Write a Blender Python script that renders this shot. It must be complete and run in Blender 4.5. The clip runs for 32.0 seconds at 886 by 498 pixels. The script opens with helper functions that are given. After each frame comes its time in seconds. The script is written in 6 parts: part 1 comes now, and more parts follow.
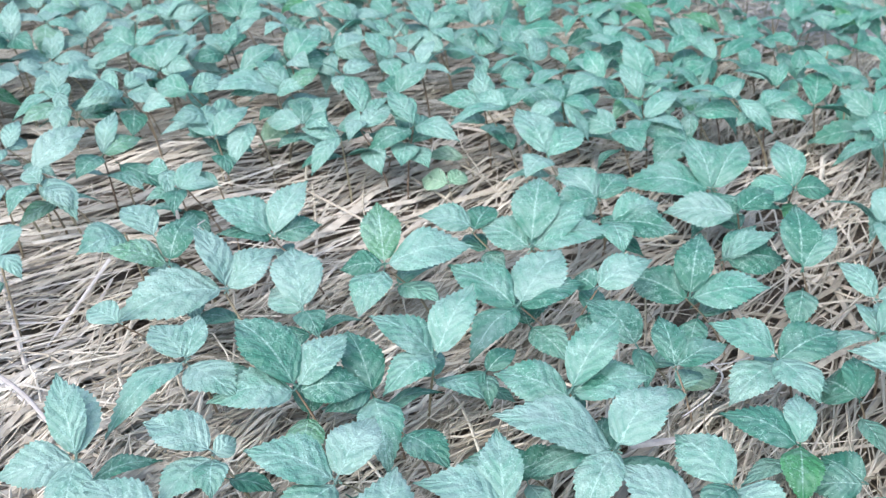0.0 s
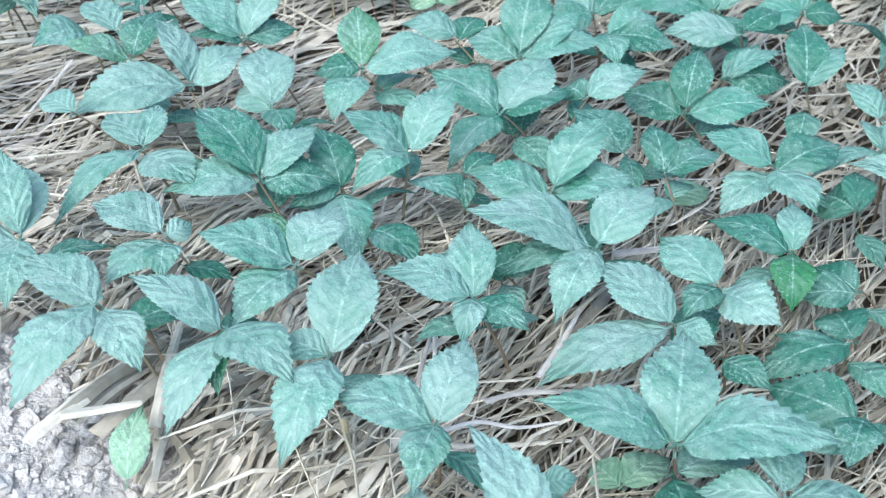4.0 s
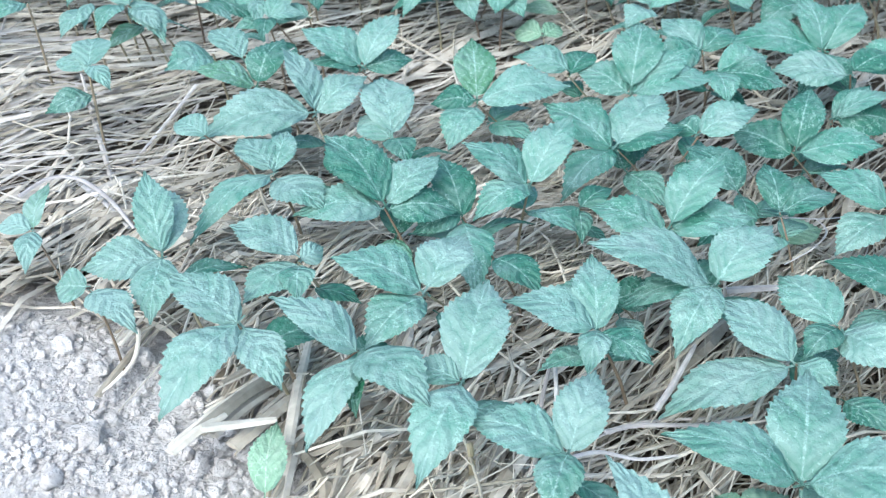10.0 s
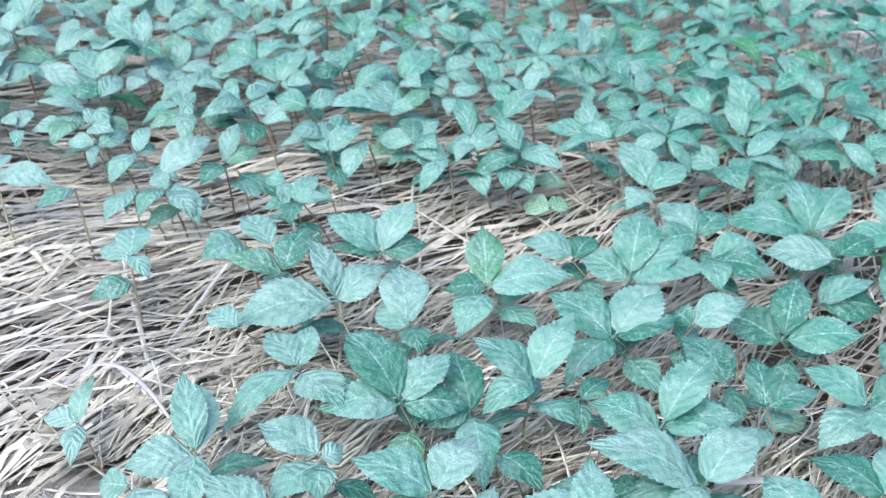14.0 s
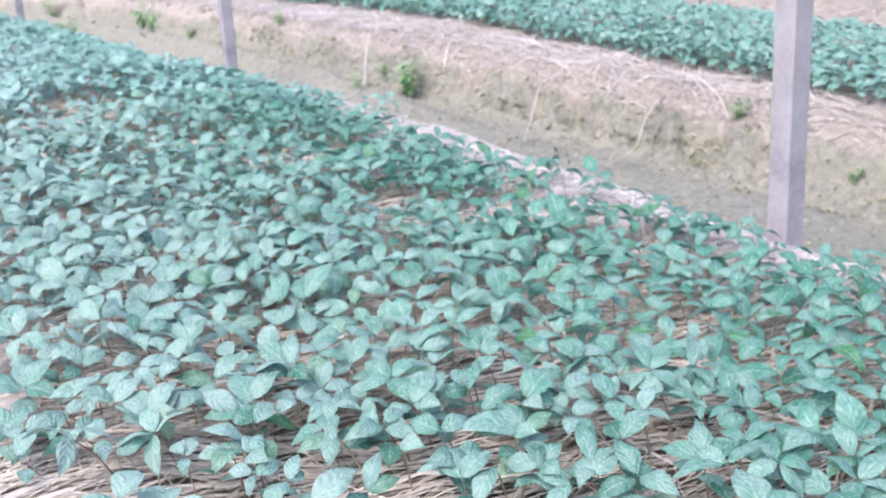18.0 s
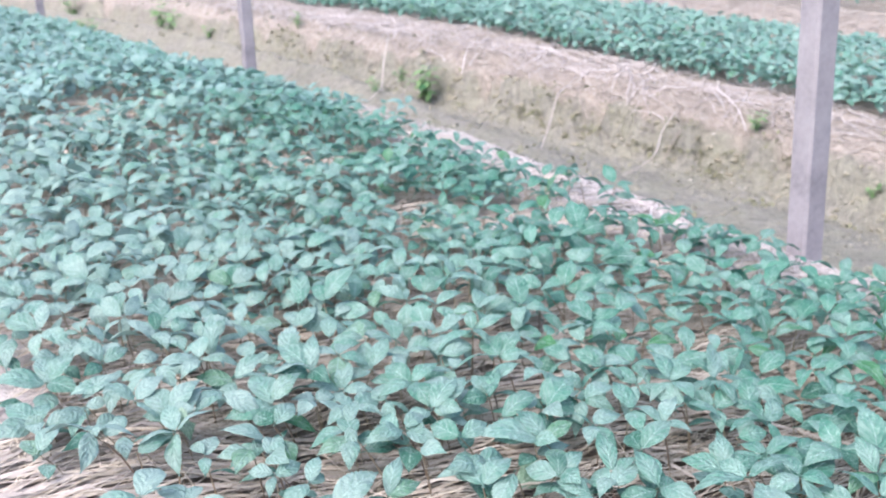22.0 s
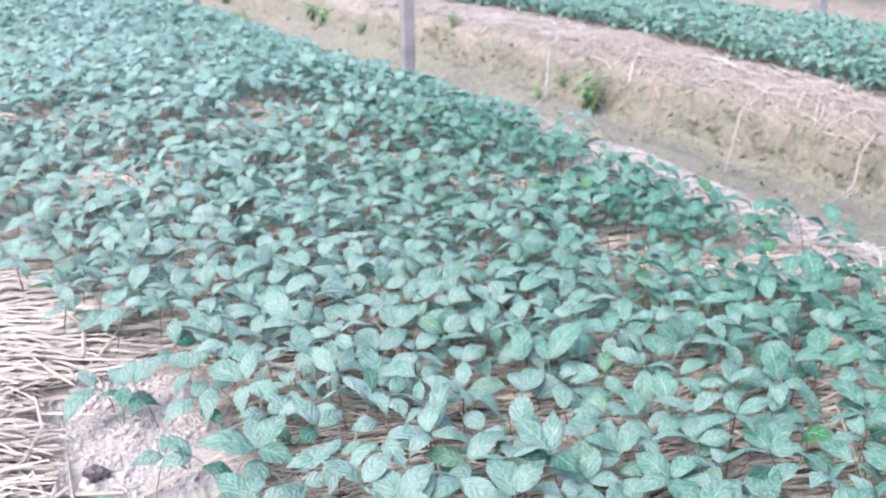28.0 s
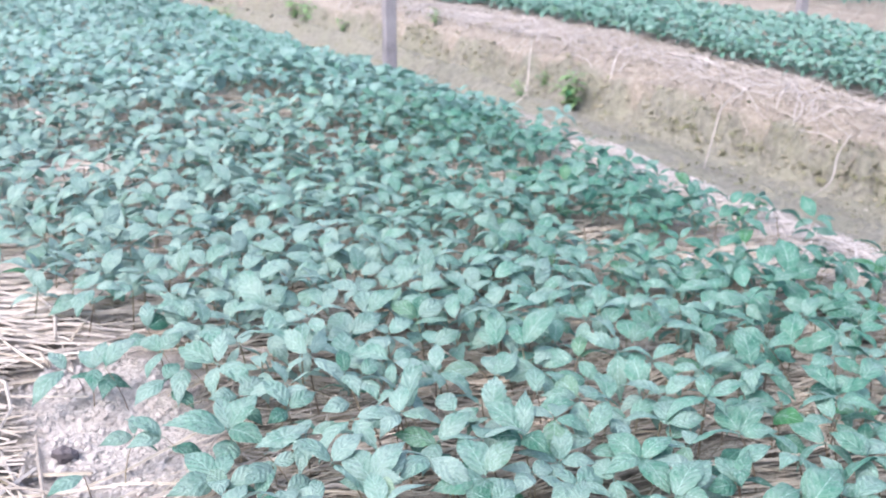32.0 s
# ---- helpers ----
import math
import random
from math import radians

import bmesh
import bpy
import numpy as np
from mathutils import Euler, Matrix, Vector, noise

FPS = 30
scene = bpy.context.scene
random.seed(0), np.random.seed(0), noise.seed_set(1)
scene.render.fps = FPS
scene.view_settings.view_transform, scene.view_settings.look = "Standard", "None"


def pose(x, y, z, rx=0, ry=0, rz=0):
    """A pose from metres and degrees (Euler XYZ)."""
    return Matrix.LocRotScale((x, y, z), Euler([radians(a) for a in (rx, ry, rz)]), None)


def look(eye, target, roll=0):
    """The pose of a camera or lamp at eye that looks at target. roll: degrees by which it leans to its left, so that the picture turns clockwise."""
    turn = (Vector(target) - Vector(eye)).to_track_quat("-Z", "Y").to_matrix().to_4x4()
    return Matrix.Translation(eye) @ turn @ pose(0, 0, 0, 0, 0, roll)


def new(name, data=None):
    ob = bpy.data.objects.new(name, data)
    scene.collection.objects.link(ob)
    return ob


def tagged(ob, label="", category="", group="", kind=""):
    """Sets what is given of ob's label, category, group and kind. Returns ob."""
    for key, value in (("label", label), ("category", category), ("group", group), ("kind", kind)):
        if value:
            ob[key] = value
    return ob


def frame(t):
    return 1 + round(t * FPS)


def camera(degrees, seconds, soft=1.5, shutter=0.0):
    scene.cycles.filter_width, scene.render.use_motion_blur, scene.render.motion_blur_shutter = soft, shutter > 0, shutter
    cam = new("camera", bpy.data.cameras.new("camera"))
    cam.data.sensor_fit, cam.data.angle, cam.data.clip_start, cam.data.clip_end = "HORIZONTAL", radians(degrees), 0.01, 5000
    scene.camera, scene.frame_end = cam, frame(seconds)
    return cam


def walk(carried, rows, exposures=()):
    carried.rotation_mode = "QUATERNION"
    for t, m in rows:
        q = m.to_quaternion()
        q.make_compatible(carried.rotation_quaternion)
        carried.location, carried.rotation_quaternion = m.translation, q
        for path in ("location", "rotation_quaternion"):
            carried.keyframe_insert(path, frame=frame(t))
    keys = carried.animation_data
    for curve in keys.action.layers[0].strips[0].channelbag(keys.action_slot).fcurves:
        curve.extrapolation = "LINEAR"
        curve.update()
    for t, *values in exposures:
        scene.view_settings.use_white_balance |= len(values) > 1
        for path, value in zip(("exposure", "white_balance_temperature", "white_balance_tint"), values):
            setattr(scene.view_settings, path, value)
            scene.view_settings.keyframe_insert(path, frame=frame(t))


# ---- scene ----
cam = camera(45.5, 32.0, soft=1.25)
cam.data.dof.use_dof, cam.data.dof.focus_distance, cam.data.dof.aperture_fstop = True, 0.78, 15
PATH = [
    (0, (-1.723, -1.655, 0.661), (-0.630, -0.294, -0.316), -1.78),
    (0.5, (-1.714, -1.659, 0.632), (-0.630, -0.363, -0.439), -1.70),
    (1, (-1.696, -1.657, 0.585), (-0.656, -0.377, -0.546), -1.95),
    (1.5, (-1.696, -1.656, 0.574), (-0.683, -0.383, -0.591), -2.19),
    (2, (-1.698, -1.654, 0.556), (-0.687, -0.381, -0.610), -1.63),
    (2.5, (-1.696, -1.660, 0.561), (-0.680, -0.389, -0.602), -0.97),
    (4.5, (-1.706, -1.665, 0.568), (-0.689, -0.372, -0.569), -0.47),
    (5, (-1.707, -1.664, 0.572), (-0.699, -0.357, -0.557), -0.71),
    (5.5, (-1.712, -1.660, 0.572), (-0.711, -0.342, -0.551), -0.75),
    (6, (-1.720, -1.657, 0.568), (-0.728, -0.328, -0.549), -0.77),
    (6.5, (-1.725, -1.659, 0.571), (-0.735, -0.325, -0.541), -0.66),
    (7, (-1.728, -1.659, 0.571), (-0.745, -0.317, -0.540), -0.61),
    (7.5, (-1.732, -1.655, 0.566), (-0.755, -0.308, -0.543), -0.57),
    (8, (-1.734, -1.653, 0.566), (-0.759, -0.304, -0.543), -0.52),
    (8.5, (-1.737, -1.650, 0.571), (-0.771, -0.297, -0.541), -0.49),
    (9, (-1.746, -1.646, 0.571), (-0.786, -0.287, -0.539), -0.46),
    (9.5, (-1.747, -1.647, 0.576), (-0.799, -0.283, -0.537), -0.60),
    (10, (-1.749, -1.648, 0.582), (-0.807, -0.279, -0.529), -0.72),
    (10.5, (-1.750, -1.648, 0.588), (-0.808, -0.276, -0.521), -0.74),
    (11, (-1.748, -1.649, 0.590), (-0.809, -0.271, -0.515), -0.97),
    (11.5, (-1.736, -1.655, 0.603), (-0.788, -0.277, -0.493), -1.05),
    (12, (-1.739, -1.657, 0.613), (-0.781, -0.275, -0.469), -0.98),
    (12.5, (-1.744, -1.657, 0.620), (-0.779, -0.268, -0.448), -0.83),
    (13, (-1.755, -1.656, 0.650), (-0.785, -0.250, -0.391), -0.53),
    (13.5, (-1.755, -1.661, 0.678), (-0.784, -0.228, -0.325), -0.50),
    (15.5, (-1.774, -1.682, 0.760), (-0.795, -0.130, -0.035), -0.97),
    (16, (-1.780, -1.696, 0.797), (-0.814, -0.098, 0.081), -1.77),
    (16.5, (-1.784, -1.699, 0.822), (-0.833, -0.067, 0.163), -2.39),
    (17, (-1.792, -1.703, 0.839), (-0.857, -0.049, 0.216), -2.71),
    (17.5, (-1.802, -1.709, 0.856), (-0.884, -0.034, 0.263), -3.03),
    (18, (-1.815, -1.710, 0.872), (-0.910, -0.017, 0.311), -3.12),
    (18.5, (-1.823, -1.713, 0.881), (-0.925, -0.009, 0.342), -3.10),
    (19, (-1.822, -1.714, 0.886), (-0.926, -0.004, 0.363), -3.06),
    (19.5, (-1.818, -1.716, 0.887), (-0.921, -0.004, 0.371), -3.24),
    (20, (-1.818, -1.715, 0.888), (-0.919, -0.004, 0.374), -3.22),
    (20.5, (-1.822, -1.711, 0.885), (-0.923, -0.000, 0.368), -3.15),
    (21, (-1.822, -1.708, 0.877), (-0.924, -0.001, 0.349), -2.89),
    (21.5, (-1.835, -1.703, 0.875), (-0.940, 0.003, 0.340), -2.18),
    (22, (-1.834, -1.700, 0.873), (-0.944, 0.004, 0.323), -1.90),
    (22.5, (-1.833, -1.702, 0.873), (-0.946, 0.002, 0.316), -1.82),
    (23, (-1.834, -1.699, 0.870), (-0.950, 0.005, 0.307), -1.83),
    (23.5, (-1.833, -1.701, 0.871), (-0.953, 0.003, 0.303), -1.89),
    (24, (-1.849, -1.663, 0.904), (-1.001, 0.057, 0.336), -1.89),
    (24.5, (-1.853, -1.590, 0.934), (-1.041, 0.151, 0.376), -2.16),
    (25, (-1.865, -1.528, 0.950), (-1.094, 0.232, 0.394), -1.72),
    (25.5, (-1.892, -1.456, 0.960), (-1.159, 0.322, 0.410), -1.31),
    (26, (-1.901, -1.419, 0.956), (-1.195, 0.370, 0.408), -0.96),
    (26.5, (-1.918, -1.396, 0.943), (-1.232, 0.401, 0.394), -0.41),
    (28.5, (-1.909, -1.380, 0.899), (-1.219, 0.411, 0.339), -0.42),
    (29, (-1.901, -1.380, 0.891), (-1.199, 0.406, 0.325), -0.13),
    (29.5, (-1.893, -1.387, 0.885), (-1.175, 0.391, 0.316), -0.03),
    (30, (-1.890, -1.389, 0.878), (-1.164, 0.386, 0.311), -0.05),
    (30.5, (-1.892, -1.386, 0.874), (-1.171, 0.390, 0.305), -0.03),
    (31, (-1.890, -1.386, 0.876), (-1.169, 0.390, 0.306), -0.09),
    (31.5, (-1.895, -1.391, 0.881), (-1.178, 0.389, 0.319), -0.05),
    (32, (-1.901, -1.391, 0.877), (-1.183, 0.393, 0.326), 0.07),
]
walk(cam, [(t, look(eye, target, roll)) for t, eye, target, roll in PATH],
     [(0.0, 1.45, 6350, 8), (1.0, 1.38, 6120, 3), (2.0, 1.36, 5990, 1), (10.0, 1.34, 5980, 0), (13.0, 1.38, 5910, 0), (15.0, 1.51, 6180, 10), (16.2, 1.55, 6280, 15), (18.0, 1.5, 6480, 18), (22.0, 1.46, 6600, 18), (32.0, 1.42, 6640, 16)])

# ---- sizes and colours ----
LEAF_SIZE = 0.072
LEAF_DARK, LEAF_LIGHT, LEAF_DUST = (0.038, 0.172, 0.121), (0.066, 0.238, 0.176), (0.262, 0.386, 0.36)
STRAW = ((0.225, 0.2, 0.15), (0.44, 0.4, 0.33), (0.585, 0.545, 0.48))
REED = ((0.27, 0.238, 0.19), (0.43, 0.388, 0.33), (0.56, 0.518, 0.46))

# ---- world and light ----
world = bpy.data.worlds.new("sky")
scene.world = world
world.use_nodes = True
_n, _l = world.node_tree.nodes, world.node_tree.links
sky = _n.new("ShaderNodeTexSky")
sky.sky_type = "NISHITA"
sky.sun_disc = False
sky.sun_elevation, sky.sun_rotation = radians(52), radians(250)
sky.dust_density, sky.air_density = 3.0, 1.0
_n["Background"].inputs["Strength"].default_value = 0.15
_l.new(sky.outputs[0], _n["Background"].inputs["Color"])
sun_data = bpy.data.lights.new("sun", "SUN")
sun_data.energy, sun_data.angle, sun_data.color = 1.3, radians(60), (1.0, 0.97, 0.95)
sun = new("sun", sun_data)
sun.matrix_world = look((-6, -3, 9), (0, 0, 0))

# ---- materials ----


def material(name, rough=0.7, spec=0.5):
    m = bpy.data.materials.new(name)
    m.use_nodes = True
    b = m.node_tree.nodes["Principled BSDF"]
    b.inputs["Roughness"].default_value = rough
    b.inputs["Specular IOR Level"].default_value = spec
    return m, m.node_tree.nodes, m.node_tree.links, b


def ramp(nodes, links, fac, *stops):
    r = nodes.new("ShaderNodeValToRGB")
    while len(r.color_ramp.elements) < len(stops):
        r.color_ramp.elements.new(0.5)
    for e, (p, c) in zip(r.color_ramp.elements, stops):
        e.position, e.color = p, (*c, 1)
    links.new(fac, r.inputs[0])
    return r.outputs[0]


def noise_tex(nodes, links, scale, detail=4.0, vec=None, rough=0.55):
    t = nodes.new("ShaderNodeTexNoise")
    t.inputs["Scale"].default_value, t.inputs["Detail"].default_value = scale, detail
    t.inputs["Roughness"].default_value = rough
    if vec is not None:
        links.new(vec, t.inputs["Vector"])
    return t.outputs["Fac"]


def math_node(nodes, links, op, a, b=None, c=None):
    n = nodes.new("ShaderNodeMath")
    n.operation = op
    for i, v in enumerate((a, b, c)):
        if v is None:
            continue
        if isinstance(v, (int, float)):
            n.inputs[i].default_value = v
        else:
            links.new(v, n.inputs[i])
    return n.outputs[0]


def mix_colour(nodes, links, fac, a, b, mode="MIX"):
    n = nodes.new("ShaderNodeMix")
    n.data_type, n.blend_type = "RGBA", mode
    for i, v in ((0, fac), (6, a), (7, b)):
        if isinstance(v, (int, float)):
            n.inputs[i].default_value = v
        elif isinstance(v, tuple):
            n.inputs[i].default_value = (*v, 1)
        else:
            links.new(v, n.inputs[i])
    return n.outputs[2]


def bump(nodes, links, bsdf, height, strength, distance=0.01):
    n = nodes.new("ShaderNodeBump")
    n.inputs["Strength"].default_value, n.inputs["Distance"].default_value = strength, distance
    links.new(height, n.inputs["Height"])
    links.new(n.outputs[0], bsdf.inputs["Normal"])


def object_coords(nodes):
    return nodes.new("ShaderNodeTexCoord").outputs["Object"]


def leaf_material(name, dark, light, dust, film=0.3, spread=0.3, side_dust=0.2):
    """Blade with sunken side veins, a pale midrib, chafed specks and a film of road dust. uv: u along the blade, v across.
    film: how thickly the dust lies; spread: how much it differs from leaf to leaf; side_dust: how much thicker towards the track."""
    m, n, l, b = material(name, 0.55, 0.4)
    uv = n.new("ShaderNodeUVMap").outputs[0]
    sep = n.new("ShaderNodeSeparateXYZ")
    l.new(uv, sep.inputs[0])
    u, v = sep.outputs[0], sep.outputs[1]
    info, geo = n.new("ShaderNodeObjectInfo"), n.new("ShaderNodeNewGeometry")
    pos = geo.outputs["Position"]
    rnd = math_node(n, l, "FRACT", math_node(n, l, "ADD", info.outputs["Random"], geo.outputs["Random Per Island"]))
    other = math_node(n, l, "FRACT", math_node(n, l, "MULTIPLY", rnd, 7.31))
    off = math_node(n, l, "ABSOLUTE", math_node(n, l, "SUBTRACT", v, 0.5))
    mid = ramp(n, l, off, (0.012, (1, 1, 1)), (0.034, (0, 0, 0)))
    warp = math_node(n, l, "MULTIPLY_ADD", noise_tex(n, l, 55, 3, pos), 0.26, -0.13)
    slant = math_node(n, l, "ADD", math_node(n, l, "SUBTRACT", u, math_node(n, l, "MULTIPLY", off, 0.62)), warp)
    saw = math_node(n, l, "PINGPONG", math_node(n, l, "MULTIPLY", slant, 5.2), 0.5)
    side = ramp(n, l, saw, (0.02, (1, 1, 1)), (0.09, (0, 0, 0)))
    tone = ramp(n, l, rnd, (0.0, (0.04, 0.18, 0.075)), (0.035, (0.04, 0.175, 0.08)), (0.045, dark), (1.0, light))
    mottle, patchy = noise_tex(n, l, 60, 4, pos), noise_tex(n, l, 34, 5, pos, 0.6)
    tone = mix_colour(n, l, 0.45, tone, ramp(n, l, mottle, (0.3, (0.7, 0.72, 0.74)), (0.62, (1, 1, 1))), "MULTIPLY")
    place = n.new("ShaderNodeSeparateXYZ")
    l.new(pos, place.inputs[0])
    roadside = n.new("ShaderNodeMapRange")
    l.new(place.outputs[0], roadside.inputs[0])
    for slot, val in ((1, -1.5), (2, -0.45), (3, side_dust), (4, 0.0)):
        roadside.inputs[slot].default_value = val
    cover = math_node(n, l, "ADD", math_node(n, l, "MULTIPLY_ADD", other, 2 * spread, film - spread), roadside.outputs[0])
    cover = math_node(n, l, "ADD", cover, math_node(n, l, "MULTIPLY_ADD", patchy, 1.5, -0.75))
    cover = math_node(n, l, "ADD", cover, math_node(n, l, "MULTIPLY_ADD", saw, 0.32, -0.08))
    cover = math_node(n, l, "MINIMUM", math_node(n, l, "MAXIMUM", cover, 0.0), 0.9)
    base = mix_colour(n, l, cover, tone, dust)
    base = mix_colour(n, l, math_node(n, l, "MULTIPLY", mid, 0.3), base, tuple(1.1 * d for d in dust))
    base = mix_colour(n, l, math_node(n, l, "MULTIPLY", side, 0.2), base, tone)
    mines = math_node(n, l, "LESS_THAN", math_node(n, l, "ABSOLUTE", math_node(n, l, "SUBTRACT", noise_tex(n, l, 110, 3, pos), 0.5)), 0.016)
    mines = math_node(n, l, "MULTIPLY", mines, math_node(n, l, "GREATER_THAN", noise_tex(n, l, 26, 2, pos), 0.53))
    base = mix_colour(n, l, math_node(n, l, "MULTIPLY", mines, 0.3), base, tuple(min(1, 1.6 * d) for d in dust))
    speck = noise_tex(n, l, 330, 3, pos, 0.75)
    scab = ramp(n, l, math_node(n, l, "ADD", math_node(n, l, "MULTIPLY", speck, 0.85), math_node(n, l, "MULTIPLY", mid, 0.11)), (0.53, (0, 0, 0)), (0.565, (1, 1, 1)))
    base = mix_colour(n, l, math_node(n, l, "MULTIPLY", scab, 0.5), base, tuple(min(1, 1.5 * d) for d in dust))
    l.new(base, b.inputs["Base Color"])
    high = math_node(n, l, "ADD", math_node(n, l, "MULTIPLY", saw, 0.5), math_node(n, l, "MULTIPLY", mottle, 2.2))
    bump(n, l, b, high, 0.7, 0.005)
    l.new(ramp(n, l, mottle, (0.3, (0.48, 0.48, 0.48)), (0.7, (0.66, 0.66, 0.66))), b.inputs["Roughness"])
    trans = n.new("ShaderNodeBsdfTranslucent")
    l.new(base, trans.inputs[0])
    mixed = n.new("ShaderNodeMixShader")
    mixed.inputs[0].default_value = 0.24
    l.new(b.outputs[0], mixed.inputs[1])
    l.new(trans.outputs[0], mixed.inputs[2])
    l.new(mixed.outputs[0], n["Material Output"].inputs[0])
    return m


def fibre_material(name, dark, mid, light, rough=0.6):
    m, n, l, b = material(name, rough, 0.35)
    geo, info = n.new("ShaderNodeNewGeometry"), n.new("ShaderNodeObjectInfo")
    rnd = math_node(n, l, "FRACT", math_node(n, l, "ADD", info.outputs["Random"], geo.outputs["Random Per Island"]))
    tone = ramp(n, l, rnd, (0.0, dark), (0.3, mid), (0.8, light), (1.0, tuple(min(1, 1.25 * c) for c in light)))
    grain = noise_tex(n, l, 90, 4, geo.outputs["Position"])
    tone = mix_colour(n, l, 0.55, tone, ramp(n, l, grain, (0.3, (0.45, 0.42, 0.4)), (0.65, (1, 1, 1))), "MULTIPLY")
    stain = noise_tex(n, l, 3.0, 3, geo.outputs["Position"])
    tone = mix_colour(n, l, math_node(n, l, "MULTIPLY", ramp(n, l, stain, (0.45, (0, 0, 0)), (0.7, (1, 1, 1))), 0.35), tone, tuple(0.75 * c for c in mid))
    l.new(tone, b.inputs["Base Color"])
    bump(n, l, b, noise_tex(n, l, 400, 2, geo.outputs["Position"]), 0.3, 0.001)
    return m


def soil_material(name, dark, mid, light, scale=60.0, strength=0.9):
    m, n, l, b = material(name, 0.95, 0.15)
    geo, info = n.new("ShaderNodeNewGeometry"), n.new("ShaderNodeObjectInfo")
    p = geo.outputs["Position"]
    fine, broad = noise_tex(n, l, scale, 6, p, 0.7), noise_tex(n, l, scale / 12, 4, p)
    tone = ramp(n, l, math_node(n, l, "ADD", math_node(n, l, "MULTIPLY", fine, 0.6), math_node(n, l, "MULTIPLY", broad, 0.4)), (0.36, dark), (0.5, mid), (0.64, light))
    rnd = math_node(n, l, "FRACT", math_node(n, l, "ADD", info.outputs["Random"], geo.outputs["Random Per Island"]))
    tone = mix_colour(n, l, 0.8, tone, ramp(n, l, rnd, (0.0, (0.84, 0.82, 0.8)), (1.0, (1, 1, 1))), "MULTIPLY")
    l.new(tone, b.inputs["Base Color"])
    bump(n, l, b, fine, strength, 0.012)
    return m


M_LEAF = leaf_material("seedling_leaf", LEAF_DARK, LEAF_LIGHT, tuple(1.0 * c for c in LEAF_DUST), 0.22, 0.22, 0.55)
# distance haze is put into this leaf's colour: paler, bluer, thicker film
M_LEAF_FAR_HAZE = leaf_material("far_hazed_leaf", LEAF_DARK, LEAF_LIGHT, tuple(k * c for k, c in zip((1.1, 1.12, 1.17), LEAF_DUST)), 0.42, 0.26, 0.22)
# besides dust, the clean tone holds painted shade, the dusty one sky sheen
M_LEAF_CLEAN_SHADED = leaf_material("clean_shaded_leaf", tuple(0.8 * c for c in LEAF_DARK), tuple(0.72 * c for c in LEAF_LIGHT), LEAF_DUST, 0.06, 0.1, 0.08)
M_LEAF_HALF = leaf_material("half_dusty_leaf", LEAF_DARK, LEAF_LIGHT, LEAF_DUST, 0.23, 0.14, 0.3)
M_LEAF_DUSTY_SHEEN = leaf_material("dusty_sheen_leaf", LEAF_DARK, LEAF_LIGHT, tuple(0.95 * c for c in LEAF_DUST), 0.42, 0.14, 0.32)
M_LEAF_DEEP = leaf_material("deep_leaf", tuple(1.4 * c for c in LEAF_DARK), tuple(0.9 * c for c in LEAF_LIGHT), tuple(1.1 * c for c in LEAF_DUST), 0.46, 0.24, 0.0)
M_LEAF_PALE = leaf_material("pale_leaf", (0.13, 0.29, 0.19), (0.2, 0.37, 0.25), (0.38, 0.5, 0.4), 0.3, 0.1, 0.0)
M_WEED = leaf_material("weed_leaf", (0.12, 0.27, 0.1), (0.21, 0.4, 0.16), (0.3, 0.44, 0.24), 0.2, 0.2, 0.0)
M_STEM = fibre_material("reddish_stem", (0.15, 0.105, 0.078), (0.225, 0.17, 0.12), (0.28, 0.245, 0.165))
M_STALK = fibre_material("green_stalk", (0.14, 0.26, 0.12), (0.2, 0.32, 0.16), (0.25, 0.38, 0.2))
M_STRAW = fibre_material("dry_straw", *STRAW)
M_REED = fibre_material("flat_reed", *REED)

# ---- the lie of the land ----
SLOPE = 0.0765
PROFILE_X = (-60, -4, -2.6, -2.1, -1.85, -1.65, -1.55, -1.3, -0.6, 0.0, 0.15, 0.3, 0.42, 0.55, 0.78, 1.0, 1.22, 1.33, 1.38, 1.42, 1.44, 1.455, 1.5, 1.62, 1.9, 2.3, 3.2, 3.55, 3.9, 4.6, 4.9, 5.3, 5.7, 7.2, 60)
PROFILE_N = (0.02, 0.02, 0.09, 0.12, 0.132, 0.155, 0.15, 0.124, 0.08, 0.05, 0.042, 0.0, -0.06, -0.12, -0.2, -0.27, -0.325, -0.33, -0.29, -0.245, -0.19, -0.145, -0.115, -0.05, -0.04, -0.03, -0.05, -0.12, -0.38, -0.42, -0.22, -0.12, -0.1, -0.12, -0.2)


def smooth_step(v, a, b):
    s = np.clip((v - a) / (b - a), 0, 1)
    return s * s * (3 - 2 * s)


def bend(y):
    """How far the rows have swung to the left at y."""
    d = np.clip(np.asarray(y, float) - 4.0, 0, 8.0)
    return -0.02 * d * d - np.clip(np.asarray(y, float) - 12.0, 0, 30) * 0.2


def across(x, y):
    """The place across the rows; the neighbouring bed runs a little aslant of the near one."""
    xs = x - bend(y)
    return xs + 0.15 * np.clip(y - 2.4, -2.5, 2.6) * smooth_step(xs, 0.55, 1.05) * (1 - 0.5 * smooth_step(xs, 1.6, 2.1))


def lump(x, y):
    return (0.011 * np.sin(7.1 * x + 1.3 * np.sin(5.3 * y)) * np.sin(6.3 * y + 0.7) + 0.006 * np.sin(19 * x + 2 * y) * np.sin(17 * y - 3 * x)
            + 0.004 * np.sin(41 * x - 13 * y) * np.sin(37 * y + 9 * x))


